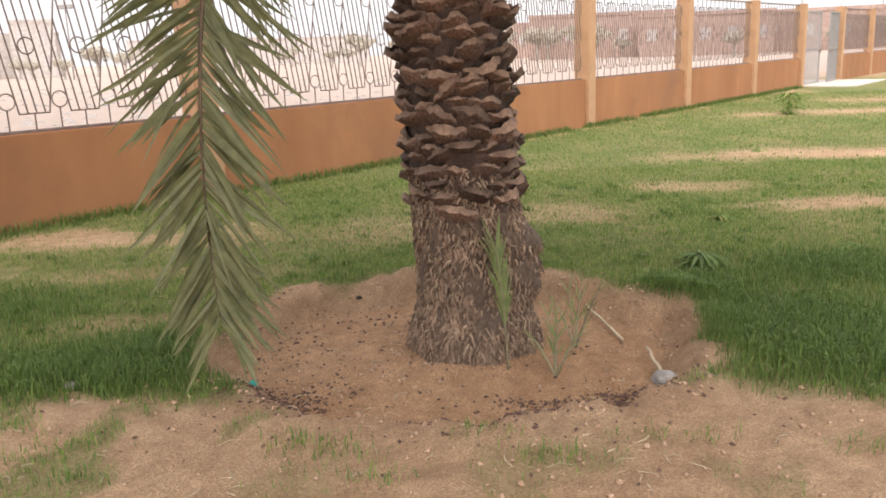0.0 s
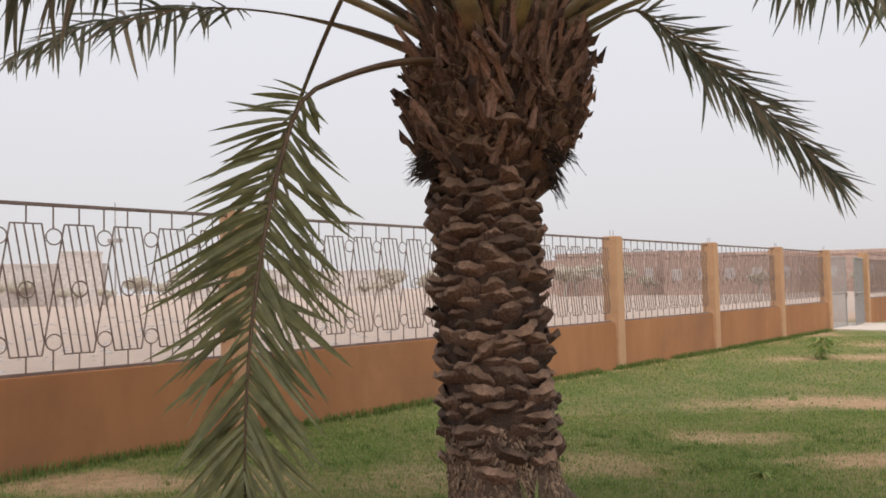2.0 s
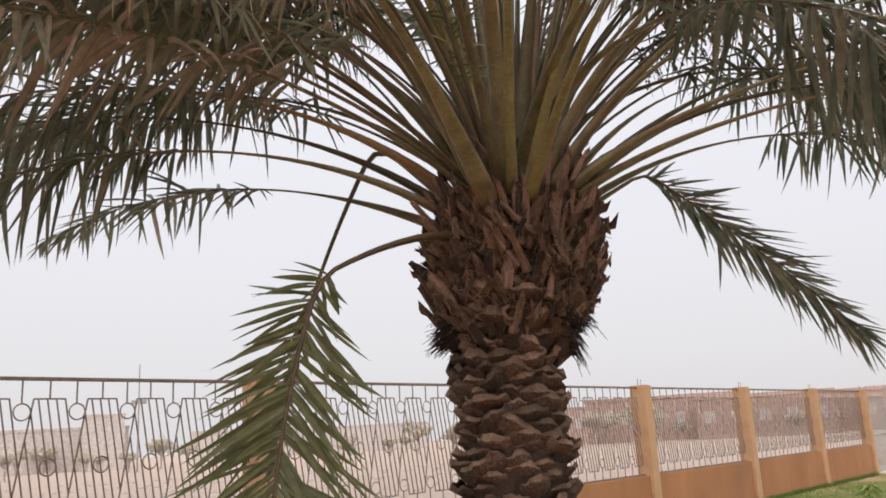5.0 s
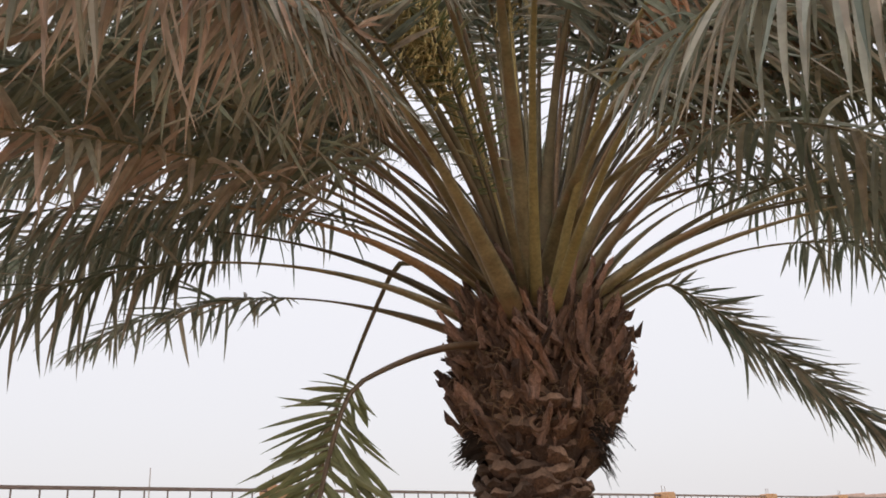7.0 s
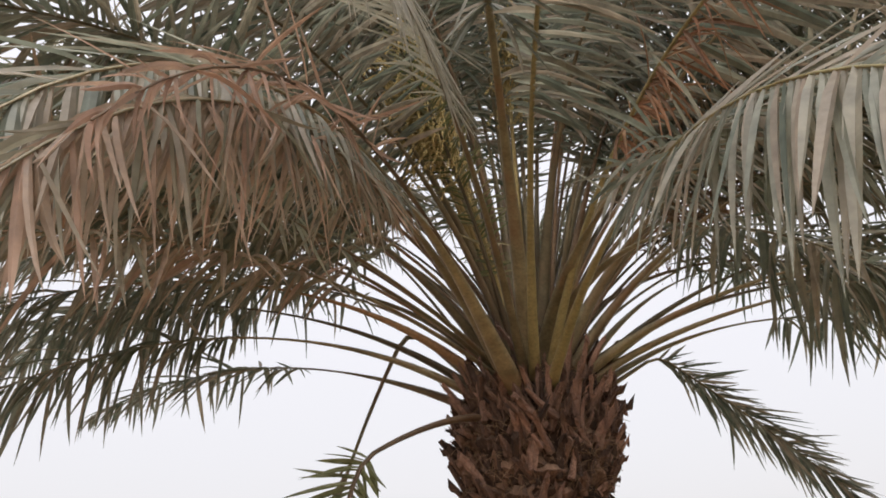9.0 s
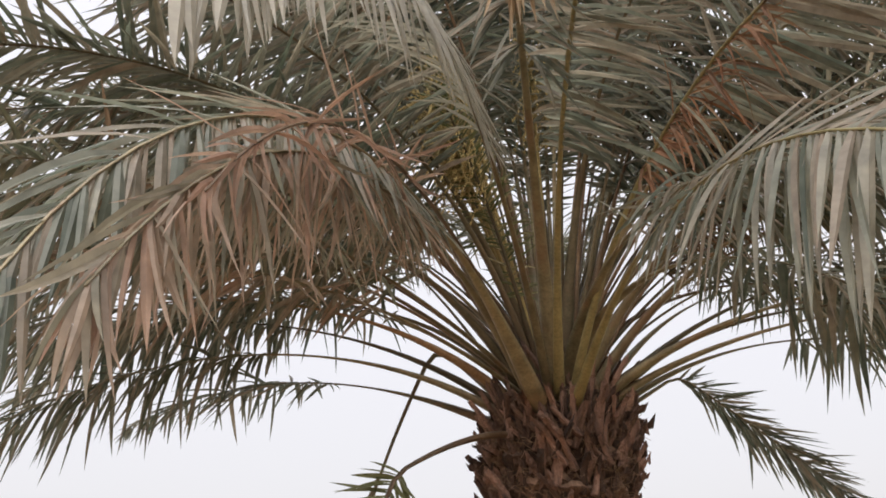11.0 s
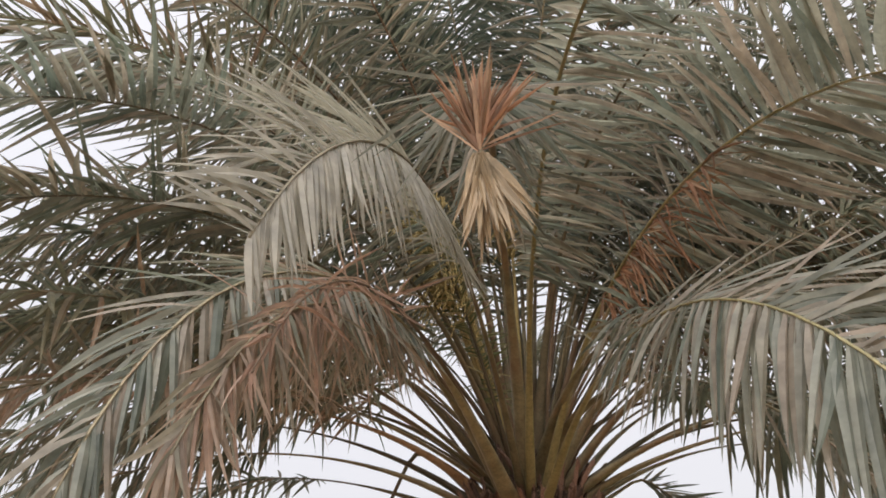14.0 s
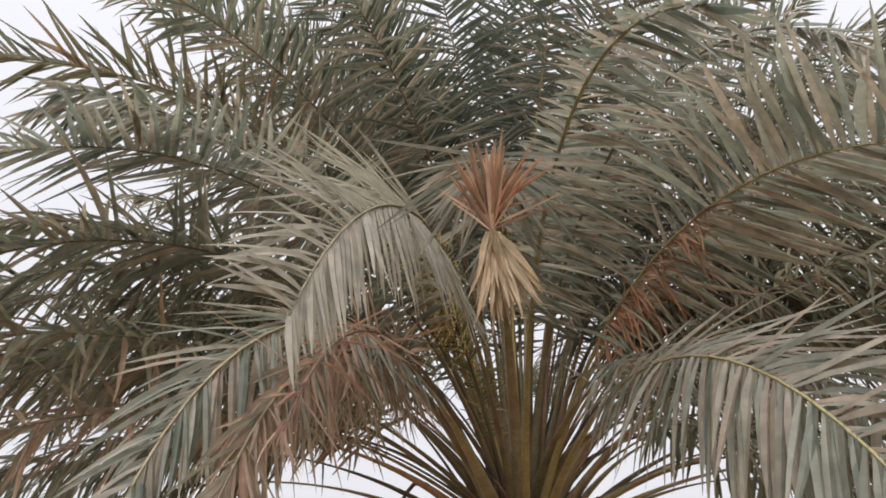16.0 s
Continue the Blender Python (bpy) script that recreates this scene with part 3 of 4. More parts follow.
def on_palm(name, me, mat, parent=None, label="", kind=""):
    ob = link(name, me, mat, parent or palm, label, kind)
    if parent is None:
        ob.matrix_parent_inverse = ROOTED
    return ob


def crown_base(az, elev, out=0.0):
    """Inner, steeper fronds spring from higher up and nearer the middle."""
    k = max(0.0, min(1.0, elev / 80))
    r = 0.40 - 0.27 * k + out
    return Vector((PALM.x + r * math.cos(radians(az)), PALM.y + r * math.sin(radians(az)), 2.78 + 0.32 * k - 1.3 * out))


def rachis(az, elev, length, bend, swing=0.0, power=1.5, kink=0.0, kink_at=0.3, n=30, out=0.0):
    """Points along a frond's midrib: it leaves the crown at elev and bends down along its length."""
    p, pts = crown_base(az, elev, out), []
    ds = length / (n - 1)
    for i in range(n):
        s = i / (n - 1)
        pts.append(p.copy())
        e = radians(elev - bend * s ** power - kink * smooth01(kink_at - 0.05, kink_at + 0.05, s))
        a = radians(az + swing * s)
        p = p + ds * Vector((math.cos(a) * math.cos(e), math.sin(a) * math.cos(e), math.sin(e)))
    return np.array(pts)


SINK = (0.50, 0.26, 0.14, 0.07, 0.03, 0.0)
PROFILE = (0.5, 0.95, 1.0, 0.82, 0.52, 0.0)


def blades(root, way, wide, length, width, droop, fold, curl):
    """Folded leaflets, many at once: three lines of vertices each from root to point, sinking under their weight."""
    unit = lambda v: v / (np.linalg.norm(v, axis=1)[:, None] + 1e-9)
    flat = lambda w, d: unit(w - d * np.sum(w * d, axis=1)[:, None])
    p, d = np.array(root, float), unit(np.array(way, float))
    w = flat(np.array(wide, float), d)
    length, width, droop, fold, curl = (np.array(a, float)[:, None] for a in (length, width, droop, fold, curl))
    down, rows = np.array((0, 0, -1.0)), []
    for i in range(6):
        nrm, h = np.cross(d, w), width * 0.5 * PROFILE[i]
        rows += [p - w * h + nrm * h * fold, p, p + w * h + nrm * h * fold] if i < 5 else [p]
        d = unit(d + down * droop * SINK[i] + w * curl / 5)
        w = flat(w, d)
        p = p + d * length / 5
    V = np.stack(rows, 1)
    F = [q for i in range(4) for q in ((3 * i, 3 * i + 1, 3 * i + 4, 3 * i + 3), (3 * i + 1, 3 * i + 2, 3 * i + 5, 3 * i + 4))] + [(12, 13, 15), (13, 14, 15)]
    return V, F


def blade(root, way, wide, length, width, droop, fold=0.45, curl=0.0):
    V, F = blades([root], [way], [wide], [length], [width], [droop], [fold], [curl])
    return V[0], F


def leaf_mass(rows):
    V, F = blades(*zip(*rows))
    return V.reshape(-1, 3), [tuple(i + 16 * k for i in q) for k in range(len(V)) for q in F]


def frond(az, elev, length, bend, swing=0.0, power=1.5, kink=0.0, kink_at=0.3, twist=0.0, droop=0.8, leaf=0.6, wild=1.0, bare=0.3, roll=0.0, out=0.0, wood=None, mat=None, tip_mat=None, tip_from=0.7, tip_spread=2.0, base_mat=None, base_to=0.3, thick=0.05, gap=0.03, wide=0.027, spread=1.0, single=False, lift=0.45, taper=0.6, hang=(0.0, 0.0), sides=(1.0, 1.0), stem=0.013, label="", seed=0):
    rng = random.Random(seed * 7 + int(az * 10))
    P = rachis(az, elev, length, bend, swing, power, kink, kink_at, 30, out)
    n = len(P)
    s = np.linspace(0, 1, n)
    rad = stem * (1 - s) ** 0.8 + 0.003 + thick * rng.uniform(0.75, 1.1) * np.clip(1 - s / 0.34, 0, 1) ** 1.25
    v, f = tube(P, rad, 8, 0.55)
    ob = on_palm("frond", mesh("frond", v, f, True), wood or rng.choice((STALK, STALK, STALK_BROWN)), None, label or "arching grey-green date palm frond")
    T = np.gradient(P, axis=0)
    T /= np.linalg.norm(T, axis=1)[:, None]
    side0 = np.array((-math.sin(radians(az)), math.cos(radians(az)), 0.0))
    pieces, tips, lows = [], [], []
    pairs = int(length * (1 - bare) / gap)
    for i in range(pairs):
        q = min(0.995, max(bare, bare + (1 - bare) * (i + rng.uniform(-0.35, 0.35)) / (pairs - 1)))
        k = q * (n - 1)
        j = min(n - 2, int(k))
        root = P[j] + (P[j + 1] - P[j]) * (k - j)
        t = T[j]
        sd = side0 - t * np.dot(side0, t)
        sd /= np.linalg.norm(sd)
        up = np.cross(t, sd)
        tw = radians(roll + twist * q)
        sd, up = sd * math.cos(tw) + up * math.sin(tw), up * math.cos(tw) - sd * math.sin(tw)
        u = (q - bare) / (1 - bare)
        size = 0.3 + 0.7 * math.sin(math.pi * 0.5 * min(1, (u + 0.06) / 0.4)) if u < 0.35 else 1.0 - taper * ((u - 0.35) / 0.65) ** 1.6
        ang = radians(70 - 30 * u) * spread
        for sg in (-1, 1):
            if rng.random() < 0.03:
                continue
            if tip_mat and u > tip_from:
                ang = radians(30 - 16 * u) * tip_spread
            a = ang + radians(rng.gauss(0, 10 * wild))
            h = lift + rng.uniform(-0.5, 0.55) * wild
            way = t * math.cos(a) + (sd * sg * math.cos(h) + up * math.sin(h)) * math.sin(a)
            way = way + np.array((0, 0, hang[0] if sg < 0 else hang[1])) * rng.uniform(0.7, 1.2)
            across = t * rng.uniform(0.5, 1.0) + up * rng.uniform(-0.2, 0.75) * wild
            low = base_mat and u < base_to * rng.uniform(0.8, 1.15) and not (sg > 0 and u > base_to * 0.5)
            if low:
                for more in range(2):
                    lows.append((root, t * rng.uniform(0.3, 0.9) + sd * rng.choice((-0.3, 0.1, 0.3, 0.9)) * rng.random() + up * rng.uniform(-0.3, 0.2), t + up * rng.uniform(-1, 1), leaf * rng.uniform(0.2, 0.75), 0.019 * rng.uniform(0.6, 1.3), rng.uniform(0.3, 3.0), rng.uniform(0.3, 0.8), rng.gauss(0, 0.4)))
                continue
            (tips if tip_mat and u > tip_from else pieces).append((root, way, across, leaf * size * sides[sg > 0] * rng.triangular(0.55, 1.15, 1.05), wide * rng.uniform(0.7, 1.2), droop * rng.uniform(0.35, 1.7), rng.uniform(0.3, 0.8), rng.gauss(0, 0.15 * wild)))
    if single:
        for row in pieces:
            v, f = blade(*row)
            on_palm("leaflet", mesh("leaflet", v, f), mat or LEAF, ob)
    else:
        v, f = leaf_mass(pieces)
        on_palm("foliage", mesh("foliage", v, f), mat or LEAF, ob, "", "stuff")
    if tips:
        v, f = leaf_mass(tips)
        on_palm("foliage", mesh("foliage", v, f), tip_mat, ob, "withered brown tip leaflets", "stuff")
    if lows:
        v, f = leaf_mass(lows)
        on_palm("foliage", mesh("foliage", v, f), base_mat, ob, "withered drooping lower leaflets", "stuff")
    return ob


FAN = (266.6, 48.9, 4.61, 115, 1.1, 1.26)


def fan_frond():
    """A frond whose tip has snapped: rusty leaflets stand up round the break and the withered tip hangs down like a fan."""
    rng = random.Random(77)
    P = rachis(*FAN)
    n = len(P)
    s = np.linspace(0, 1, n)
    v, f = tube(P, 0.016 * (1 - s) ** 0.5 + 0.006 + 0.044 * np.clip(1 - s / 0.4, 0, 1) ** 1.4, 8, 0.55)
    ob = on_palm("frond", mesh("frond", v, f, True), STALK, None, "frond snapped near its end with a withered tan tip hanging like a fan")
    t = P[-1] - P[-2]
    t /= np.linalg.norm(t)
    side, back = np.array((1.0, 0, 0)), np.array((0, 1.0, 0))
    fan, rust, rest = [], [], []
    for k in range(80):
        a = rng.gauss(0.10, 0.22)
        fan.append((P[-1] + side * rng.gauss(0, 0.007), np.array((math.sin(a), rng.uniform(-0.35, 0.1), -math.cos(a))), side + back * rng.uniform(-0.8, 0.8), rng.uniform(0.17, 0.31), rng.uniform(0.013, 0.023), 0.15, rng.uniform(0.2, 0.7), rng.gauss(0, 0.08)))
    for k in range(90):
        a = rng.gauss(0.05, 0.33)
        q = rng.uniform(0.0, 0.16)
        rust.append((P[-1] - t * q * 0.9, np.array((math.sin(a), rng.uniform(-0.25, 0.35), math.cos(a))), side + back * rng.uniform(-0.9, 0.9), rng.uniform(0.14, 0.3), rng.uniform(0.009, 0.016), rng.uniform(0.0, 0.3), rng.uniform(0.3, 0.8), rng.gauss(0, 0.25)))
    for k in range(110):
        j = rng.randrange(int(n * 0.5), int(n * 0.9))
        sg = rng.choice((-1, 1))
        rest.append((P[j], t * 0.5 + side * sg * rng.uniform(0.4, 0.9) + np.array((0, 0, rng.uniform(-0.2, 0.6))), t + back * rng.uniform(-0.4, 0.4), rng.uniform(0.3, 0.5), 0.022, rng.uniform(0.3, 1.5), rng.uniform(0.3, 0.8), rng.gauss(0, 0.2)))
    for rows, mat, label in ((fan, LEAF_DRY, "withered tan fan of tip leaflets"), (rust, LEAF_RUST, "rust-brown leaflets round the break"), (rest, LEAF, "")):
        v, f = leaf_mass(rows)
        on_palm("foliage", mesh("foliage", v, f), mat, ob, label, "stuff")


def trunk_radius(z):
    return float(np.interp(z, (-0.2, 0.0, 0.15, 0.4, 0.9, 1.5, 2.1, 2.3, 2.45, 2.75, 2.95, 3.25, 3.6), (0.38, 0.335, 0.29, 0.275, 0.275, 0.265, 0.245, 0.29, 0.37, 0.40, 0.35, 0.22, 0.04)))


def burl(a, z):
    """A swelling of old offshoots low on one side."""
    d = math.atan2(math.sin(a - 5.95), math.cos(a - 5.95))
    lump = 1 + 0.55 * noise.noise(Vector((math.cos(a) * 3.5, math.sin(a) * 3.5, z * 11)))
    return 0.14 * lump * math.exp(-(d / 0.38) ** 2 - ((z - 0.42) / 0.22) ** 2)


def trunk_axis(z):
    return Vector((PALM.x + float(np.interp(z, (0, 1.0, 1.5, 2.1, 2.45, 2.8), (0, -0.045, -0.07, -0.08, -0.02, 0))), PALM.y, 0))


def build_trunk():
    V, F, sides = [], [], 64
    zs = np.linspace(-0.2, 3.6, 190)
    for z in zs:
        c = trunk_axis(z)
        for j in range(sides):
            a = j / sides * 2 * math.pi
            r = trunk_radius(z) * (1 + (0.13 if z < 0.75 else 0.07) * noise.noise(Vector((math.cos(a) * 3, math.sin(a) * 3, z * 5))) + 0.05 * noise.noise(Vector((math.cos(a) * 9, math.sin(a) * 9, z * 16))))
            r += burl(a, z)
            V.append((c.x + r * math.cos(a), c.y + r * math.sin(a), z))
    for i in range(len(zs) - 1):
        for j in range(sides):
            F.append((i * sides + j, i * sides + (j + 1) % sides, (i + 1) * sides + (j + 1) % sides, (i + 1) * sides + j))
    me = mesh("trunk", V, F, True)
    me.materials.append(BARK)
    me.materials.append(ROOT_BED)
    for p in me.polygons:
        p.material_index = 1 if p.center.z < 0.74 + 0.12 * noise.noise(p.center * 6) else 0
    on_palm("trunk", me, BARK)


build_trunk()


def boot_mesh(seed, wide, out, tall, thick, peak):
    """A cut leaf base: a lens-shaped woody stub that leans out from the trunk and ends in a ragged slanting cut. x across, y outward, z up."""
    rng = random.Random(seed)
    V, F, cols = [], [], 9
    steps = (0.0, 0.3, 0.6, 0.85, 1.0)
    rings, m = len(steps), 2 * cols
    lean, slant = rng.uniform(-0.4, 0.4), rng.uniform(-0.02, 0.02)
    rag = [rng.uniform(-0.010, 0.010) for _ in range(cols)]
    for q in steps:
        w = wide * 0.5 * (0.92 + 0.25 * q - 0.22 * q ** 3)
        low, top = [], []
        for i in range(cols):
            x = -1 + 2 * i / (cols - 1)
            body = max(0.0, 1 - abs(x) ** 1.7)
            ridge = max(0.0, 1 - abs(x - lean) * 1.1)
            y = out * q ** 0.9 * (0.55 + 0.45 * body) - 0.035 - 0.26 * w * x * x + rng.uniform(-0.004, 0.004)
            z = tall * (q - 0.5) + q * (0.7 * peak * ridge + rag[i] + slant * x)
            d = thick * (0.25 + 0.75 * body) * (0.6 + 0.6 * q)
            low.append((x * w, y + 0.35 * d, z - d * 0.55 + rng.uniform(-0.004, 0.004)))
            top.append((x * w * 0.97, y - 0.55 * d, z + d * 0.45 + 0.5 * peak * ridge * q + rng.uniform(-0.004, 0.004)))
        V += low + top[::-1]
    for k in range(rings - 1):
        for i in range(m):
            F.append((k * m + i, k * m + (i + 1) % m, (k + 1) * m + (i + 1) % m, (k + 1) * m + i))
    e = (rings - 1) * m
    for i in range(cols - 1):
        F.append((e + i, e + i + 1, e + m - 2 - i, e + m - 1 - i))
    me = mesh("leaf_base", V, F, True)
    me.materials.append(BOOT)
    me.materials.append(BOOT_CUT)
    for k in range(cols - 1):
        me.polygons[len(me.polygons) - 1 - k].material_index = 1
        me.polygons[len(me.polygons) - 1 - k].use_smooth = False
    return me


def strap_mesh(seed, wide, tall, flare):
    """A long torn leaf sheath that stands up against the crown."""
    rng = random.Random(seed)
    V, F, rows = [], [], 6
    for k in range(rows):
        q = k / (rows - 1)
        w = wide * (1 - 0.35 * q) * 0.5 * rng.uniform(0.9, 1.1)
        y = flare * q * q + 0.012
        z = tall * (q - 0.2)
        for x, d in ((-1, 0.0), (-0.3, 0.022), (0.35, 0.022), (1, 0.0)):
            V.append((x * w + rng.uniform(-0.006, 0.006), y + d * (1 - q * 0.4), z + rng.uniform(-0.03, 0.03) * q * 1.6))
        for x, d in ((1, -0.012), (-1, -0.012)):
            V.append((x * w * 0.9, y + d, z + rng.uniform(-0.02, 0.02) * q))
    for k in range(rows - 1):
        for i in range(6):
            F.append((k * 6 + i, k * 6 + (i + 1) % 6, k * 6 + 6 + (i + 1) % 6, k * 6 + 6 + i))
    e = (rows - 1) * 6
    F.append(tuple(e + i for i in range(6)))
    me = mesh("leaf_sheath", V, F)
    me.materials.append(SHEATH)
    return me


def place_base(me, name, a, z, push, tip=0.0, roll=0.0, size=1.0):
    ob = on_palm(name, me, None)
    c = trunk_axis(z)
    r = trunk_radius(z) + push
    ob.matrix_basis = Matrix.Translation((c.x + r * math.cos(a), c.y + r * math.sin(a), z)) @ Matrix.Rotation(a - math.pi / 2, 4, "Z") @ Matrix.Rotation(roll, 4, "Y") @ Matrix.Rotation(tip, 4, "X") @ Matrix.Scale(size, 4)


def build_bases():
    rng = random.Random(21)
    scales = [boot_mesh(s, rng.uniform(0.15, 0.24), rng.uniform(0.06, 0.10), rng.uniform(0.05, 0.085), rng.uniform(0.012, 0.024), rng.uniform(0.01, 0.04)) for s in range(24)]
    stubs = [boot_mesh(60 + s, rng.uniform(0.17, 0.25), rng.uniform(0.075, 0.11), rng.uniform(0.065, 0.09), rng.uniform(0.018, 0.032), rng.uniform(0.0, 0.025)) for s in range(10)]
    z, row = 0.70, 0
    while z < 2.34:
        count = 11
        for k in range(count):
            if rng.random() < max(0.1, (0.93 - z) * 3.0):
                continue
            a = (k + 0.5 * (row % 2) + rng.uniform(-0.13, 0.13)) / count * 2 * math.pi + row * 0.09
            place_base(rng.choice(stubs if rng.random() < (0.6 if z < 1.15 else 0.2) else scales), "leaf_base", a, z + rng.uniform(-0.025, 0.025), rng.uniform(0.0, 0.03), rng.uniform(-0.3, 0.15), rng.gauss(0, 0.22), rng.uniform(0.62, 1.2))
        z += 0.066 if z < 1.55 else 0.057
        row += 1
    straps = [strap_mesh(40 + s, rng.uniform(0.014, 0.065), rng.uniform(0.08, 0.28), rng.uniform(0.02, 0.10)) for s in range(24)]
    for k in range(70):
        z = 2.32 + 0.45 * rng.random()
        place_base(rng.choice(scales), "leaf_base", k * 2.39996 + rng.uniform(-0.2, 0.2), z, rng.uniform(-0.02, 0.03), rng.uniform(-0.2, 0.2), rng.gauss(0, 0.3), rng.uniform(0.8, 1.25))
    for k in range(430):
        z = 2.26 + 0.62 * rng.random() ** 0.9
        place_base(rng.choice(straps), "leaf_sheath", k * 2.39996 + rng.uniform(-0.1, 0.1), z, rng.uniform(-0.03, 0.06), rng.uniform(-0.4, 0.15), rng.gauss(0, 0.42), rng.uniform(0.6, 1.15))


build_bases()


def build_heart():
    rng = random.Random(61)
    straps = [strap_mesh(90 + s, rng.uniform(0.025, 0.06), rng.uniform(0.2, 0.42), rng.uniform(0.02, 0.08)) for s in range(12)]
    for k in range(90):
        place_base(rng.choice(straps), "leaf_sheath", k * 2.39996, rng.uniform(2.78, 3.15), rng.uniform(-0.03, 0.07), rng.uniform(-0.45, -0.05), rng.gauss(0, 0.15), rng.uniform(0.7, 1.1))


build_heart()


def build_roots():
    """Short dead rootlets that clothe the swollen foot of the trunk."""
    rng = random.Random(8)
    pieces = []
    for k in range(17000):
        a, z = rng.uniform(0, 6.283), rng.uniform(-0.1, 0.94) if k % 3 else rng.uniform(-0.05, 0.35)
        c, r = trunk_axis(z), trunk_radius(z) + burl(a, z)
        out = np.array((math.cos(a), math.sin(a), 0))
        p = np.array((c.x, c.y, z)) + out * r * 0.97
        size = rng.uniform(0.016, 0.038) * (1.8 if z < 0.12 else 1.0)
        sw = np.array((-math.sin(a), math.cos(a), 0)) * rng.uniform(-1.0, 1.0)
        q = p + (out * rng.uniform(0.35, 1.2) + sw + np.array((0, 0, -rng.uniform(0.2, 1.0)))) * size * 0.6
        e = q + (out * rng.uniform(-0.1, 0.4) + sw * 0.6 + np.array((0, 0, -1.0))) * size * 0.7
        w = rng.uniform(0.7, 1.3)
        pieces.append(tube([p, q, e], [0.0062 * w, 0.0058 * w, 0.0025 * w], 4, cap=False))
    v, f = join(pieces)
    on_palm("root_mat", mesh("root_mat", v, f), ROOT, None, "mat of short dead grey-brown rootlets", "stuff")


build_roots()


def build_fibre():
    rng = random.Random(17)
    for az, z, count, size, drop in ((200, 2.30, 260, 0.16, 0.25), (330, 2.34, 120, 0.10, 0.6), (352, 2.24, 60, 0.12, 1.1), (20, 2.4, 60, 0.14, 0.6)):
        pieces = []
        a0 = radians(az)
        c, r = trunk_axis(z), trunk_radius(z) + 0.03
        for k in range(count):
            a = a0 + rng.uniform(-0.25, 0.25)
            p = np.array((c.x + r * math.cos(a), c.y + r * math.sin(a), z + rng.uniform(-0.06, 0.06)))
            d = np.array((math.cos(a) + rng.uniform(-0.4, 0.4), math.sin(a) + rng.uniform(-0.4, 0.4), rng.uniform(-0.6, 0.4) - drop * 0.4))
            s = size * rng.uniform(0.4, 1.0)
            pieces.append(tube([p, p + d * s * 0.5, p + d * s * 0.8 + np.array((0, 0, -drop * s * 0.5))], [0.006, 0.003, 0.001], 3, cap=False))
        v, f = join(pieces)
        on_palm("fibre_tuft", mesh("fibre_tuft", v, f), FIBRE, None, "tuft of black torn palm fibre")
    pieces = []
    for k in range(1800):
        a, z = rng.uniform(0, 6.283), rng.uniform(2.35, 3.1)
        c, r = trunk_axis(z), trunk_radius(z) + rng.uniform(0, 0.06)
        p = np.array((c.x + r * math.cos(a), c.y + r * math.sin(a), z))
        d = np.array((math.cos(a) * 0.5 - math.sin(a) * rng.uniform(-1, 1), math.sin(a) * 0.5 + math.cos(a) * rng.uniform(-1, 1), rng.uniform(-0.5, 1.0)))
        s = rng.uniform(0.05, 0.15)
        pieces.append(tube([p, p + d * s * 0.5, p + d * s + np.array((0, 0, -0.3 * s))], [0.0025, 0.002, 0.001], 3, cap=False))
    v, f = join(pieces)
    on_palm("sheath_fibre", mesh("sheath_fibre", v, f), OLD_FRUIT, None, "loose brown fibres between the leaf sheaths", "stuff")
    # a hollow left by a broken stalk
    a, z = radians(268), 2.36
    c, r = trunk_axis(z), trunk_radius(z) + 0.055
    at = Vector((c.x + r * math.cos(a), c.y + r * math.sin(a), z))
    V, F = [], []
    for k, (rad, dep) in enumerate(((0.07, -0.06), (0.045, 0.0), (0.028, 0.004), (0.02, -0.05), (0.0, -0.06))):
        for i in range(14):
            t = i / 14 * 6.283
            V.append((at.x + rad * math.cos(t) * (1 + 0.12 * math.sin(3 * t)), at.y - dep, at.z + rad * math.sin(t) * 0.9))
    for k in range(4):
        for i in range(14):
            F.append((k * 14 + i, k * 14 + (i + 1) % 14, (k + 1) * 14 + (i + 1) % 14, (k + 1) * 14 + i))
    on_palm("stalk_socket", mesh("stalk_socket", V, F), [BOOT_CUT, BOOT], None, "hollow socket of a broken flower stalk")


build_fibre()

# fronds that can be told apart: azimuth, elevation, length, bend, swing, power
frond(224.2, 1.2, 3.03, 58, 1.6, 0.5, 38.0, 0.287, droop=0.2, leaf=0.52, bare=0.29, roll=-46, mat=LEAF_GREEN, single=True, lift=0.1, gap=0.021, wide=0.029, spread=0.92, taper=0.3, wild=0.85, thick=0.02, stem=0.02, label="broken green frond hanging straight down beside the trunk")
frond(170.7, 46.5, 2.65, 22, -3.8, 1.4, 104.3, 0.25, droop=0.4, bare=0.6, leaf=0.34, mat=LEAF_BROWN, thick=0.03, stem=0.026, wood=STALK, spread=0.6, label="snapped frond hanging behind the broken one")
frond(12.4, 31.0, 2.14, 9.6, -0.5, 1.4, 65.0, 0.26, droop=0.25, bare=0.28, leaf=0.42, lift=0.15, roll=75, gap=0.017, wide=0.021, spread=0.62, taper=0.35, thick=0.02, wild=0.9, wood=STALK, label="short green frond hanging out from the crown")
# petioles that stand out against the sky
frond(164.2, 27.4, 3.07, 49, 3.8, 1.22, droop=1.0, leaf=0.45, bare=0.45)
frond(192.8, 33.5, 3.69, 74, 0.5, 0.86, droop=1.4, bare=0.42)
frond(187.2, 40.1, 3.79, 66, 1.3, 0.82, droop=1.4, bare=0.42)
frond(196.6, 47.1, 3.85, 82, 1.1, 0.75, wood=STALK_DRY, droop=1.2, bare=0.42)
frond(176.2, 61.2, 3.97, 96, -0.4, 0.66, droop=1.2, bare=0.38)
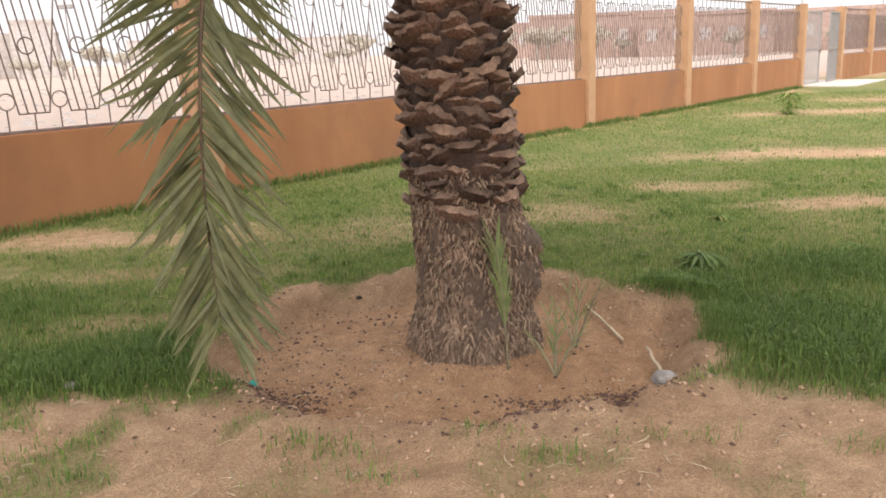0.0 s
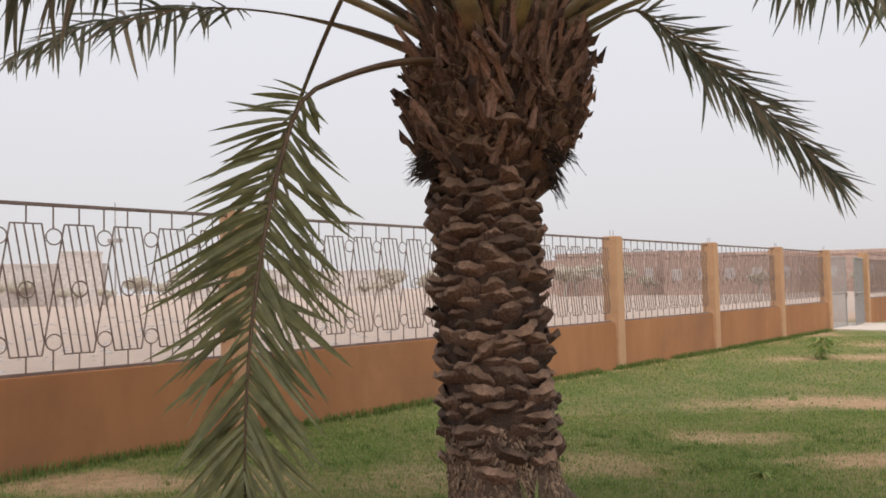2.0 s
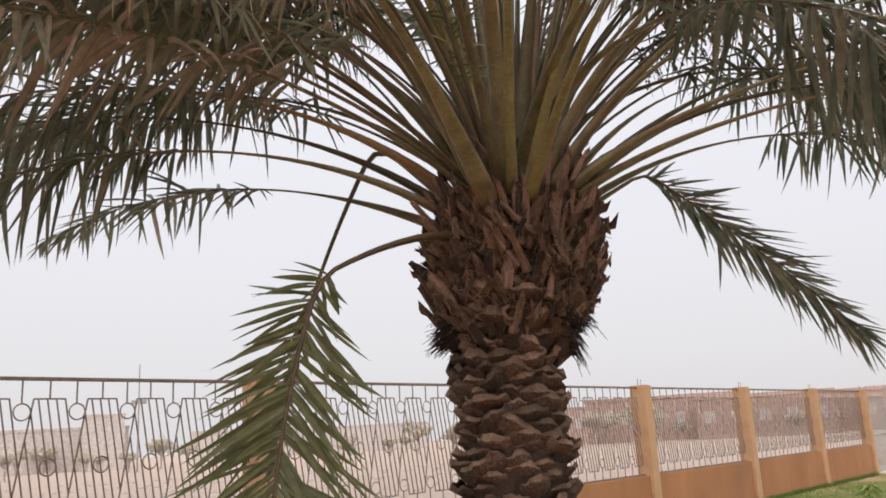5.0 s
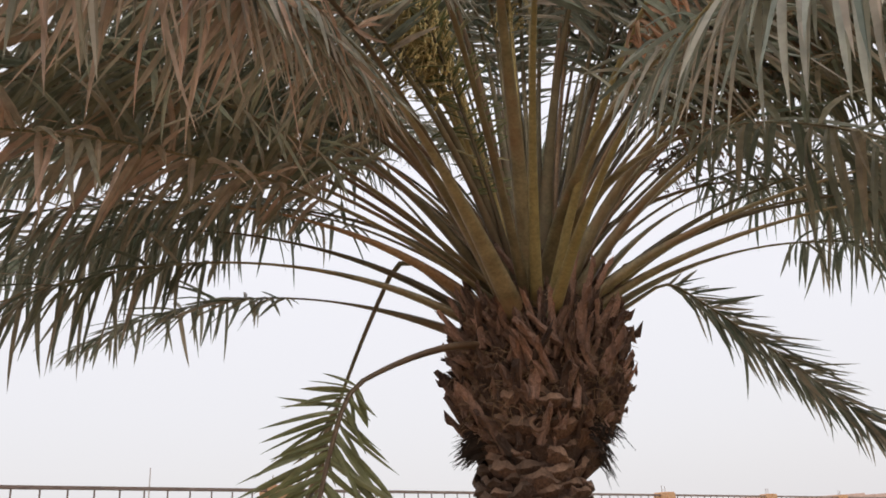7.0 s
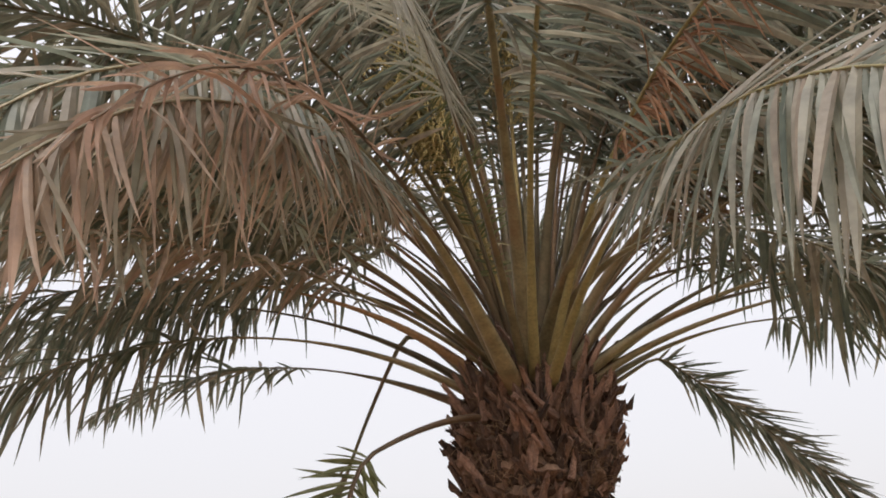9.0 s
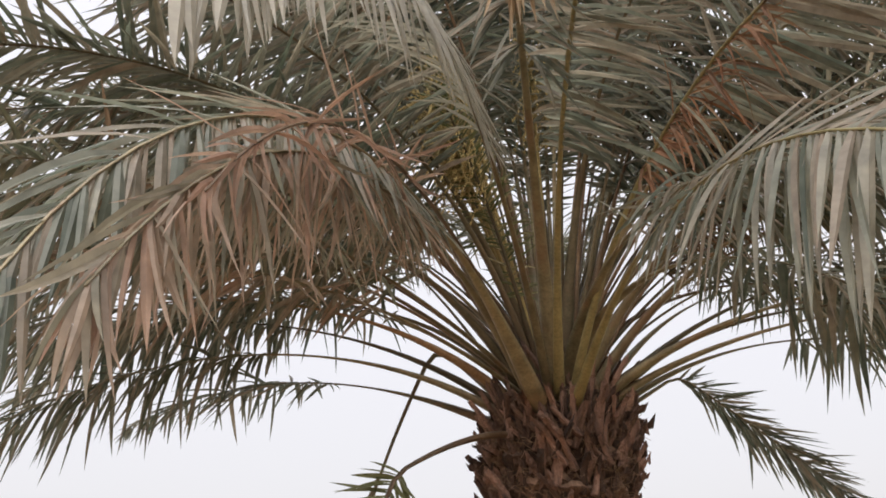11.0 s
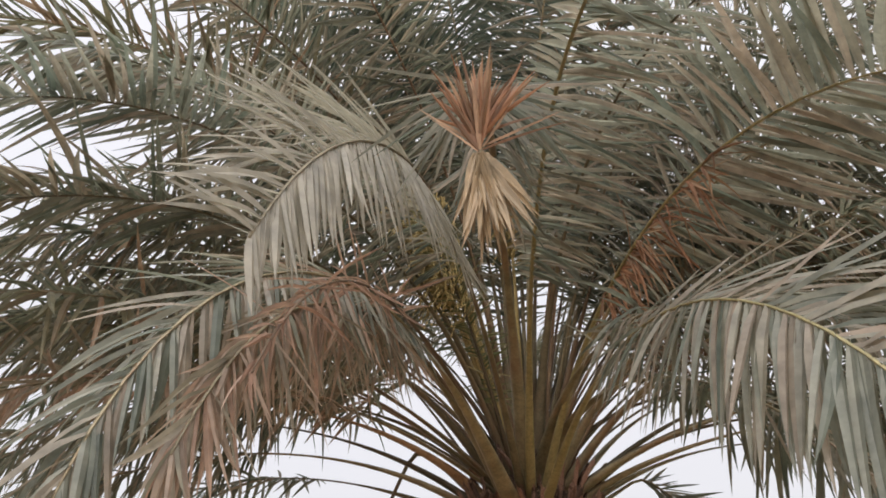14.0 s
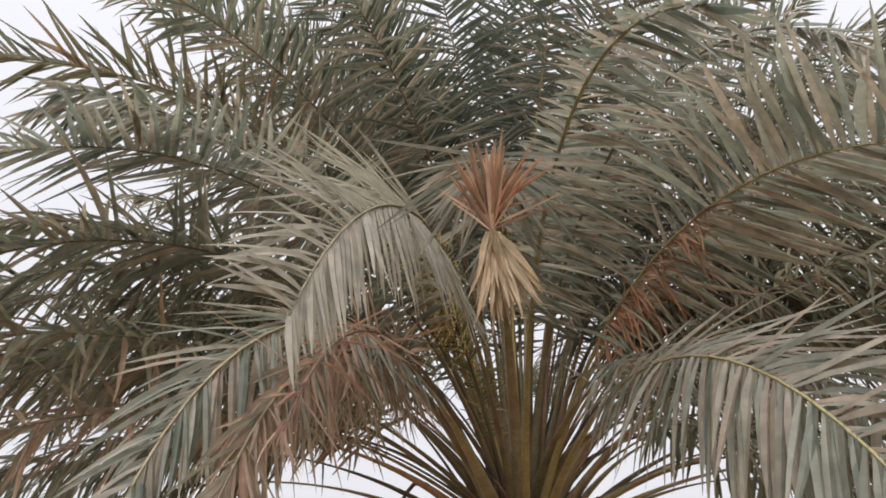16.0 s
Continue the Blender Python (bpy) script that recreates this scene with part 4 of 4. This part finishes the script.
frond(200.7, 66.7, 4.1, 98, -0.6, 0.74, droop=1.1, bare=0.34)
frond(226.1, 57.6, 4.29, 93, -0.3, 1.03, droop=1.2, mat=LEAF_OLIVE, bare=0.52)
frond(2.9, 43.9, 3.4, 88, -0.2, 1.02, droop=1.2, bare=0.5, wood=STALK)
frond(343.5, 38.2, 3.9, 58, -0.6, 0.51, droop=1.3, bare=0.42)
frond(5.7, 75.9, 3.83, 127, 0.1, 0.55, droop=1.2, bare=0.42)
frond(333.6, 42.5, 4.13, 67, -2.1, 0.5, droop=1.3, bare=0.42)
frond(292.7, 61.9, 4.18, 131, 4.4, 0.5, droop=1.3, bare=0.38)
frond(284.8, 58.9, 4.24, 107, 2.9, 0.53, mat=LEAF_PALE, droop=1.2, bare=0.34)
frond(318.0, 60.0, 4.3, 92, 0.0, 0.8, droop=1.1, bare=0.36, wood=STALK, seed=1)
frond(330.0, 54.0, 4.2, 80, 2.0, 0.8, droop=1.1, bare=0.36, wood=STALK, seed=2)
frond(348.0, 60.0, 4.1, 88, 0.0, 0.75, droop=1.1, mat=LEAF_OLIVE, bare=0.38, wood=STALK, seed=3)
frond(303.0, 66.0, 4.4, 100, 0.0, 0.85, droop=1.0, mat=LEAF_PALE, bare=0.34, wood=STALK, seed=4)
frond(356.0, 46.0, 4.0, 72, 2.0, 0.8, droop=1.2, bare=0.42, wood=STALK, seed=5)
frond(214.0, 58.0, 4.2, 88, 0.0, 0.85, droop=1.1, bare=0.44, wood=STALK, seed=6)
frond(238.0, 68.0, 4.4, 96, 0.0, 0.9, droop=0.9, mat=LEAF_PALE, bare=0.5, wood=STALK, seed=7)
frond(246.0, 64.0, 2.1, 34, 0.0, 1.3, droop=0.3, leaf=0.3, gap=0.018, wide=0.014, bare=0.3, wood=STALK, mat=LEAF_GREEN, thick=0.012, wild=1.4, label="short young frond beside the flower stalks", seed=8)
frond(18.3, 35.9, 3.78, 70, -4.9, 0.95, droop=1.2, bare=0.42, wood=STALK)
frond(343.6, 46.4, 3.79, 88, -1.2, 0.61, droop=1.3, bare=0.42, wood=STALK)
# large fronds that arch over towards the lawn
frond(253.9, 25.2, 4.75, 109, 0.2, 1.64, mat=LEAF_PALE, droop=1.0, leaf=0.5, hang=(0.15, -1.2), label="large green frond arching over with hanging leaflets", gap=0.026, wide=0.024, wild=0.7, bare=0.36, wood=STALK)
frond(249.1, 31.8, 4.39, 84, 21.3, 0.99, mat=LEAF_MIX, droop=1.2, leaf=0.5, hang=(-0.4, -0.9), label="large half-dry frond arching over towards the lawn", gap=0.018, wide=0.019, wild=2.0, bare=0.4, wood=STALK)
# no frond of its own: added near-copy that gives the one above messy dry leaflets
frond(250.6, 35.0, 4.2, 85, 20.0, 0.99, mat=LEAF_WITHERED, droop=0.8, leaf=0.32, hang=(0.1, -0.2), label="added second midrib that carries the half-dry frond's tangled withered leaflets", gap=0.055, wide=0.014, wild=2.6, bare=0.5, wood=STALK_BROWN, thick=0.006)
frond(261.1, 39.0, 4.75, 93, 0.1, 1.19, 6.1, 0.60, mat=LEAF_PALE, droop=0.8, lift=0.5, leaf=0.56, hang=(1.0, -1.6), gap=0.026, wide=0.023, wild=0.5, single=True, label="pale grey-green frond with leaflets hanging like a curtain", bare=0.42, wood=STALK, thick=0.02)
fan_frond()
frond(270.1, 36.8, 4.89, 88, 7.2, 1.51, mat=LEAF_PALE, droop=0.6, leaf=0.54, hang=(0.1, -0.5), sides=(0.4, 1.0), gap=0.03, wide=0.032, wild=0.6, bare=0.36, spread=1.1, wood=STALK_YELLOW, thick=0.02, label="pale frond curving over with broad drooping leaflets")
frond(285.9, 43.0, 4.8, 106, 12.2, 1.37, mat=LEAF_PALE, droop=0.2, lift=0.25, leaf=0.72, hang=(0.5, -0.5), gap=0.036, wide=0.04, wild=0.5, bare=0.32, spread=1.1, taper=0.4, base_mat=LEAF_RUST, base_to=0.34, label="green frond with dead rust-brown leaflets at its base", wood=STALK_YELLOW, thick=0.02)
frond(281.3, 23.3, 4.8, 93.5, -3.5, 1.29, mat=LEAF_PALE, droop=0.7, leaf=0.6, hang=(-1.3, 0.5), gap=0.034, wide=0.034, wild=0.5, bare=0.36, spread=1.1, taper=0.4, wood=STALK_YELLOW, thick=0.025, label="green frond with broad leaflets hanging in a row")
# upright fronds that can be told apart
frond(271.5, 89.0, 4.72, 39, 4.1, 1.52, droop=0.2, wild=0.6, lift=0.3, gap=0.03, wide=0.026, mat=LEAF_DEEP, bare=0.48)
frond(236.3, 88.6, 4.57, 68, -3.0, 1.52, droop=0.2, wild=0.6, lift=0.3, gap=0.03, wide=0.026, mat=LEAF_DEEP, bare=0.48)
frond(92.5, 86.4, 4.35, -24, 2.4, 1.33, droop=0.3)
frond(238.1, 64.3, 5.15, 119.6, -1.1, 0.97, droop=0.4, mat=LEAF_PALE, lift=0.3, leaf=0.68, gap=0.03, wide=0.03, wild=0.6, spread=1.15, taper=0.4, thick=0.02)
frond(236.5, 50.9, 5.0, 109, 1.3, 1.0, droop=0.4, lift=0.4, leaf=0.62, taper=0.45, thick=0.02)
frond(222.2, 81.1, 5.2, 111, -2.9, 1.03, droop=0.4, mat=LEAF_OLIVE, lift=0.5, leaf=0.68, taper=0.4, wide=0.03, spread=1.15)
frond(229.0, 80.0, 5.2, 100, 2.0, 1.1, droop=0.4, lift=0.5, leaf=0.68, taper=0.4, wide=0.03, spread=1.15, thick=0.02)
frond(326.0, 77.3, 4.5, 84, -2.5, 1.37, droop=0.5)
frond(323.5, 73.0, 4.32, 57, -2.1, 1.5, droop=0.5)
frond(287.8, 71.7, 4.97, 144, 5.6, 1.38, droop=1.0, mat=LEAF_PALE)
frond(303.8, 79.7, 4.69, 55, 1.4, 1.52, droop=0.5)
frond(345.4, 67.7, 4.27, 100, -0.8, 0.83, droop=1.3, bare=0.42)
frond(29.5, 50.5, 3.93, 97, -4.0, 1.23, droop=1.3, bare=0.42)
# the thick skirt on the side of the open desert, and the near sides
for az, el, ln, bd, m in ((183, 58, 4.0, 106, None), (198, 62, 4.1, 110, None), (187, 68, 4.1, 108, LEAF_OLIVE), (205, 54, 4.2, 100, None), (212, 62, 4.3, 108, LEAF_OLIVE), (219, 52, 4.3, 96, None), 
                          (226, 70, 4.6, 108, None), (336, 58, 4.2, 100, LEAF_BROWN), (334, 66, 4.3, 104, None), (345, 56, 4.2, 92, None), (170, 62, 4.1, 96, None), (176, 70, 4.3, 100, LEAF_OLIVE), (325, 60, 4.6, 78, None), (348, 66, 4.7, 72, None), (10, 64, 4.6, 70, LEAF_OLIVE), (0, 72, 4.8, 60, None), (340, 74, 4.9, 64, LEAF_OLIVE), (222, 34, 4.3, 74, None), (172, 42, 3.7, 66, None), (8, 46, 3.8, 84, None), (233, 26, 4.3, 60, LEAF_OLIVE), (211, 36, 4.2, 76, None), (225, 29, 4.4, 66, None), (229, 22, 4.4, 66, LEAF_MIX), (338, 60, 4.3, 88, LEAF_OLIVE), (350, 57, 4.2, 84, None), (328, 66, 4.4, 96, None), (358, 62, 4.2, 86, None), (344, 48, 4.2, 72, LEAF_OLIVE), (8, 54, 4.1, 74, None), (185, 62, 4.7, 62, None), (176, 66, 4.7, 54, None), (345, 60, 4.8, 60, None), (355, 66, 4.8, 56, None), (330, 68, 4.9, 66, LEAF_PALE)):
    frond(az, el, ln, bd, power=1.1, droop=1.0, mat=m, seed=3, thick=0.006, out=-0.1, swing=(az * 7 % 23) - 11, bare=0.3, spread=1.1)
# upright fronds round the heart
for az, el, ln, bd in ((205, 80, 4.9, 46), (222, 84, 4.9, 40), (338, 80, 4.8, 46), (150, 82, 4.8, 30), (60, 82, 4.8, 30), (190, 74, 4.7, 58), (350, 72, 4.6, 60), (100, 78, 4.9, 26), (125, 76, 4.9, 34), (75, 76, 4.9, 32), (40, 79, 4.9, 36), (15, 78, 4.8, 46), (165, 78, 4.8, 44), (180, 80, 4.8, 52), (200, 86, 4.9, 60), (215, 74, 4.9, 72), (110, 68, 4.8, 30), (55, 68, 4.8, 34)):
    frond(az, el, ln, bd, droop=0.6, leaf=0.64, seed=9, out=-0.04, thick=0.008, wide=0.028, bare=0.5, spread=1.1)
for az, el, ln, bd in ((252, 88, 4.9, 60), (300, 86, 4.9, 62), (226, 86, 5.0, 76), (282, 87, 4.8, 50), (214, 82, 5.0, 80)):
    frond(az, el, ln, bd, droop=0.3, leaf=0.62, seed=11, thick=0.01, wide=0.03, bare=0.5, spread=1.1, wild=0.7, mat=LEAF_DEEP)
# the rest of the crown, spread evenly
rng = random.Random(5)
for i in range(18):
    k = i / 17
    az = (i * 137.5 + 40) % 360
    frond(az, 84 - (14 if 215 < az < 325 else 32) * k + rng.uniform(-5, 5), 4.5 - 0.5 * k + rng.uniform(-0.3, 0.2), 40 + 22 * k, rng.uniform(-12, 12), seed=i, out=rng.uniform(-0.08, 0.05), thick=0.012, twist=rng.uniform(-40, 40), mat=rng.choice((None, None, None, LEAF_PALE, LEAF_OLIVE)), droop=rng.uniform(0.5, 1.1) + k * 0.4, bare=0.42)


def fruit_stalk(az, elev, length, bend, mat, strands, hang, seed, bead=0.006, label=""):
    rng = random.Random(seed)
    P = rachis(az, elev, length, bend, 0, 1.5)
    v, f = tube(P, np.linspace(0.02, 0.008, len(P)), 6, 0.6)
    ob = on_palm("fruit_stalk", mesh("fruit_stalk", v, f, True), mat, None, label)
    pieces = []
    for k in range(strands):
        j = rng.randrange(int(len(P) * 0.72), len(P))
        p = np.array(P[j])
        t = P[-1] - P[-4]
        t = t / np.linalg.norm(t)
        d = t + np.array([rng.uniform(-1, 1) for _ in range(3)]) * 0.65
        s = rng.uniform(0.12, 0.28)
        pts = [p, p + d * s * 0.4, p + d * s * 0.75 + np.array((0, 0, -hang * s * 0.35)), p + d * s + np.array((0, 0, -hang * s))]
        pieces.append(tube(pts, [0.003, 0.0025, 0.002, 0.0015], 3, cap=False))
        for b in range(7):
            q = rng.uniform(0.3, 1.0) * 3
            i = min(2, int(q))
            c = pts[i] + (pts[i + 1] - pts[i]) * (q - i)
            r = bead * rng.uniform(0.7, 1.3)
            pieces.append(([c + np.array(o) * r for o in ((1, 0, 0), (0, 1, 0), (-1, 0, 0), (0, -1, 0), (0, 0, 1.3), (0, 0, -1.3))], [(0, 1, 4), (1, 2, 4), (2, 3, 4), (3, 0, 4), (1, 0, 5), (2, 1, 5), (3, 2, 5), (0, 3, 5)]))
    v, f = join(pieces)
    on_palm("fruit_mass", mesh("fruit_mass", v, f), mat, ob, "", "stuff")


for az, el, ln, bd, hang, sd in ((240, 66, 1.9, 30, 0.9, 1), (244, 68, 2.0, 26, 1.0, 2), (236, 68, 1.7, 30, 0.9, 3), (243, 70, 1.6, 34, 0.8, 4), (270, 84, 2.1, 20, 0.9, 8)):
    fruit_stalk(az, el, ln, bd, FRUIT, 120, hang, sd, 0.008, "branching yellow-orange date flower stalk")
for az, el, ln, bd, sd in ((342, 62, 1.6, 50, 6), (330, 74, 1.8, 40, 7), (20, 66, 1.6, 50, 9)):
    fruit_stalk(az, el, ln, bd, OLD_FRUIT, 44, 0.9, sd, 0.009, "old dry fruit stalk with shrivelled beads")


# ---- young shoots, weeds and litter ----
def shoot(name, x, y, leaves, label, category, group="", leaf_mat=None):
    z = height(x, y)
    ob = thing(name, Matrix.Translation((x, y, z - 0.01)), label, category, group)
    for k, (az, el, length, bend, leaf) in enumerate(leaves):
        rng = random.Random(k + int(x * 100))
        p, pts, n = Vector((0, 0, 0)), [], 12
        for i in range(n):
            s = i / (n - 1)
            pts.append(np.array(p))
            e = radians(el - bend * s ** 1.5)
            p = p + length / (n - 1) * Vector((math.cos(radians(az)) * math.cos(e), math.sin(radians(az)) * math.cos(e), math.sin(e)))
        v, f = tube(pts, np.linspace(0.008, 0.002, n), 5)
        stem = link("stem", mesh("stem", v, f, True), STALK, ob)
        sd = np.array((-math.sin(radians(az)), math.cos(radians(az)), 0))
        pieces = []
        for i in range(5, n, 1 if leaf > 0.15 else 3):
            t = pts[i] - pts[i - 1]
            t = t / np.linalg.norm(t)
            for sg in (-1, 1):
                for h in ((0, 0.5) if leaf > 0.15 else (0.2,)):
                    pieces.append(blade(pts[i - 1] + (pts[i] - pts[i - 1]) * h, t * 1.0 + sd * sg * rng.uniform(0.2, 0.45) + np.array((0, -0.1, 0)), sd * sg + np.array((0, -0.3, 0.2)), leaf * rng.uniform(0.8, 1.1), 0.013 if leaf > 0.15 else 0.009, 0.2))
        for v, f in pieces:
            link("leaflet", mesh("leaflet", v, f), leaf_mat or LEAF_SHOOT, stem)


LEAF_SHOOT = leaf_material("young_palm_leaf", [(0.10, 0.14, 0.045), (0.14, 0.18, 0.062), (0.19, 0.21, 0.085)])
shoot("palm_shoot", 0.28, 4.06, ((120, 86, 0.66, 12, 0.2), ), "upright young palm shoot at the trunk's foot", "palm shoot", "young shoots of the palm")
shoot("palm_shoot", 0.52, 4.02, ((70, 84, 0.30, 10, 0.12), (160, 66, 0.24, 20, 0.10), (20, 64, 0.26, 25, 0.11), (110, 80, 0.34, 10, 0.12)), "small leafy palm shoot in the sandy basin", "palm shoot", "young shoots of the palm")
shoot("palm_shoot", 0.68, 4.42, ((60, 78, 0.42, 14, 0.14), (120, 84, 0.34, 10, 0.12), (20, 70, 0.38, 14, 0.13), (150, 72, 0.3, 20, 0.1)), "small leafy palm shoot in the sandy basin", "palm shoot", "young shoots of the palm")


def weed(x, y, leaves, size, label, category, tall=0.5, mat=None):
    z = height(x, y)
    rng = random.Random(int(x * 31 + y * 7))
    pieces = []
    for k in range(leaves):
        a = rng.uniform(0, 6.283)
        h = rng.uniform(0.0, tall) * size
        d = (math.cos(a), math.sin(a), rng.uniform(0.2, 1.2))
        pieces.append(blade((0.2 * h * math.cos(a), 0.2 * h * math.sin(a), h), d, (-math.sin(a), math.cos(a), 0.1), size * rng.uniform(0.4, 0.9), size * 0.1, 1.1, 0.3))
    pieces.append(tube([(0, 0, -0.02), (0.01, 0, tall * size * 0.5), (0, 0.01, tall * size)], 0.006, 5))
    v, f = join(pieces)
    tagged(link(name_of(category), mesh("weed", v, f), mat or GRASS, None, label), "", category).matrix_world = Matrix.Translation((x, y, z))


def name_of(category):
    return category.replace(" ", "_")


weed(1.73, 5.59, 150, 0.27, "leafy dark green weed clump in the lawn", "weed", 0.35, GRASS_LUSH)
weed(2.9, 5.9, 40, 0.2, "leafy green weed clump in the lawn", "weed", 0.25)
weed(2.35, 7.1, 36, 0.2, "leafy green weed clump in the lawn", "weed", 0.25)
weed(7.1, 17.4, 90, 0.42, "small dark green shrub on the lawn by the wall", "shrub", 1.1)
weed(4.35, 11.6, 30, 0.2, "leafy green weed clump on a bare patch", "weed", 0.25)
rng = np.random.default_rng(41)
P = []
for x, y, n in ((-0.62, 3.02, 70), (-0.45, 2.95, 60), (0.35, 2.86, 70), (0.12, 3.0, 40), (0.95, 3.02, 40), (-1.75, 2.98, 60), (-1.55, 3.12, 50), (1.55, 2.85, 50), (-1.9, 3.3, 60), (-1.28, 3.55, 40), (-0.3, 2.75, 50), (1.9, 3.25, 60)):
    for k in range(n):
        a, b = x + rng.normal(0, 0.09), y + rng.normal(0, 0.04)
        P.append((a, b, height(a, b) - 0.004))
tagged(link("grass_tufts", blades_mesh(P, rng, 0.06, 0.005, 0.9), GRASS, None, "thin green grass tufts in bare sand", "stuff"), "", "grass")


def pebble(name, x, y, size, mat, label, category, flat=0.7, seed=0):
    bm = bmesh.new()
    bmesh.ops.create_icosphere(bm, subdivisions=3, radius=size)
    for v in bm.verts:
        v.co *= 1 + 0.25 * noise.noise(v.co * (2.2 / size) + Vector((seed, 0, 0)))
        v.co.z *= flat
    ob = part(name, bm, mat, None, label, smooth=True)
    tagged(ob, "", category)
    ob.matrix_world = Matrix.Translation((x, y, height(x, y) + size * flat * 0.55))


pebble("stone", 1.01, 3.75, 0.06, STONE, "grey rounded stone in the sandy basin", "stone")
pebble("plastic_scrap", -0.99, 3.83, 0.022, TEAL, "crumpled teal plastic scrap on the sand", "litter", 0.8, 4)
pebble("plastic_scrap", -0.62, 5.35, 0.02, FIBRE, "small dark scrap at the basin's edge", "litter", 0.6, 6)
pebble("stone", -1.85, 3.75, 0.035, STONE, "small pale stone in the grass", "stone", 0.6, 2)


def stick(x0, y0, z0, x1, y1, z1, r, label):
    rng = random.Random(int(x0 * 100))
    pts = [np.array((x0 + (x1 - x0) * s, y0 + (y1 - y0) * s, z0 + (z1 - z0) * s)) + np.array([rng.uniform(-0.008, 0.008) for _ in range(3)]) for s in np.linspace(0, 1, 8)]
    v, f = tube(pts, np.linspace(r, r * 0.5, 8), 6)
    tagged(link("stick", mesh("stick", v, f, True), TWIG, None, label), "", "stick", "sticks in the basin")


stick(0.98, 4.55, height(0.98, 4.55) + 0.01, 0.86, 5.15, height(0.86, 5.15) + 0.02, 0.011, "long bleached stick leaning on the basin's bank")
stick(1.05, 3.86, height(1.05, 3.86) + 0.01, 1.06, 4.34, height(1.06, 4.34) + 0.05, 0.014, "bleached stick lying in the sandy basin")


def build_litter():
    rng = random.Random(30)
    pieces = []
    spots = [(-0.2, 3.45, 0.15, 0.05, 330), (0.14, 3.27, 0.12, 0.03, 220), (0.58, 3.42, 0.11, 0.04, 260), (0.85, 3.78, 0.12, 0.05, 120), (0.22, 3.36, 0.10, 0.05, 90), (-0.75, 4.0, 0.2, 0.15, 70), (0.5, 3.72, 0.2, 0.03, 90), (-0.95, 4.6, 0.15, 0.3, 60), (-0.4, 5.1, 0.35, 0.12, 70), (0, 4.2, 0.7, 0.55, 90), (-0.3, 3.42, 0.12, 0.05, 260), (-0.12, 3.36, 0.1, 0.04, 160), (0.68, 3.6, 0.12, 0.05, 240), (-0.85, 3.62, 0.1, 0.1, 120), (0.3, 3.3, 0.08, 0.03, 120), (-0.8, 3.8, 0.1, 0.06, 60), (0.0, 3.2, 0.9, 0.2, 60)]
    for x, y, sx, sy, n in spots:
        for k in range(2 * n):
            px, py = rng.gauss(x, sx), rng.gauss(y, sy)
            if math.hypot(px - PALM.x, py - PALM.y) < 0.36:
                continue
            r = 0.003 + 0.009 * rng.random() ** 1.5
            c = np.array((px, py, ground_z(px, py) + r * 0.4))
            a = rng.uniform(0, 3.14)
            u, w = np.array((math.cos(a), math.sin(a), rng.uniform(-0.3, 0.3))) * r * 1.5, np.array((-math.sin(a), math.cos(a), 0)) * r * 0.8
            h = np.array((0, 0, r * 0.8))
            pieces.append(([c + u, c + w, c - u, c - w, c + h, c - h], [(0, 1, 4), (1, 2, 4), (2, 3, 4), (3, 0, 4), (1, 0, 5), (2, 1, 5), (3, 2, 5), (0, 3, 5)]))
    v, f = join(pieces)
    tagged(link("fruit_litter", mesh("fruit_litter", v, f), DEBRIS, None, "dark dried dates and stalk bits scattered in the basin", "stuff"), "", "litter")
    pieces = []
    cube = ((1, 0, 0), (0, 1, 0), (-1, 0, 0), (0, -1, 0), (0, 0, 1), (0, 0, -1))
    for k in range(2600):
        a = rng.uniform(0, 6.283)
        q = rng.gauss(0.98, 0.1) if k % 2 else rng.uniform(0.2, 1.05)
        x, y = 0.02 + 1.30 * q * math.cos(a), 4.38 + 1.16 * q * math.sin(a)
        if k % 5 == 0:
            x, y = rng.uniform(-2.2, 2.2), rng.uniform(2.4, 3.7)
        if math.hypot(x - PALM.x, y - PALM.y) < 0.36:
            continue
        r = 0.004 + 0.016 * rng.random() ** 3
        z = ground_z(x, y) + r * 0.2
        spin = rng.uniform(0, 6.283)
        cs, sn = math.cos(spin), math.sin(spin)
        pts = [np.array(c) * r * rng.uniform(0.6, 1.35) for c in cube]
        pieces.append(([(x + p[0] * cs - p[1] * sn, y + p[0] * sn + p[1] * cs, z + p[2] * 0.7) for p in pts], [(0, 1, 4), (1, 2, 4), (2, 3, 4), (3, 0, 4), (1, 0, 5), (2, 1, 5), (3, 2, 5), (0, 3, 5)]))
    v, f = join(pieces)
    tagged(link("dirt_clods", mesh("dirt_clods", v, f, True), CLOD, None, "crumbled clods of sandy soil in the basin", "stuff"), "", "soil clods")
    pieces = []
    for k in range(260):
        x, y = rng.uniform(-2.4, 2.4), rng.uniform(2.5, 5.6)
        a, s = rng.uniform(0, 6.283), rng.uniform(0.02, 0.11)
        z = ground_z(x, y) + 0.006
        pieces.append(tube([(x, y, z), (x + s * 0.5 * math.cos(a), y + s * 0.5 * math.sin(a), z + 0.006), (x + s * math.cos(a + 0.3), y + s * math.sin(a + 0.3), z)], 0.002, 3, cap=False))
    v, f = join(pieces)
    tagged(link("dry_straw", mesh("dry_straw", v, f), TWIG, None, "thin dry straws scattered over sand and lawn", "stuff"), "", "straw")


build_litter()
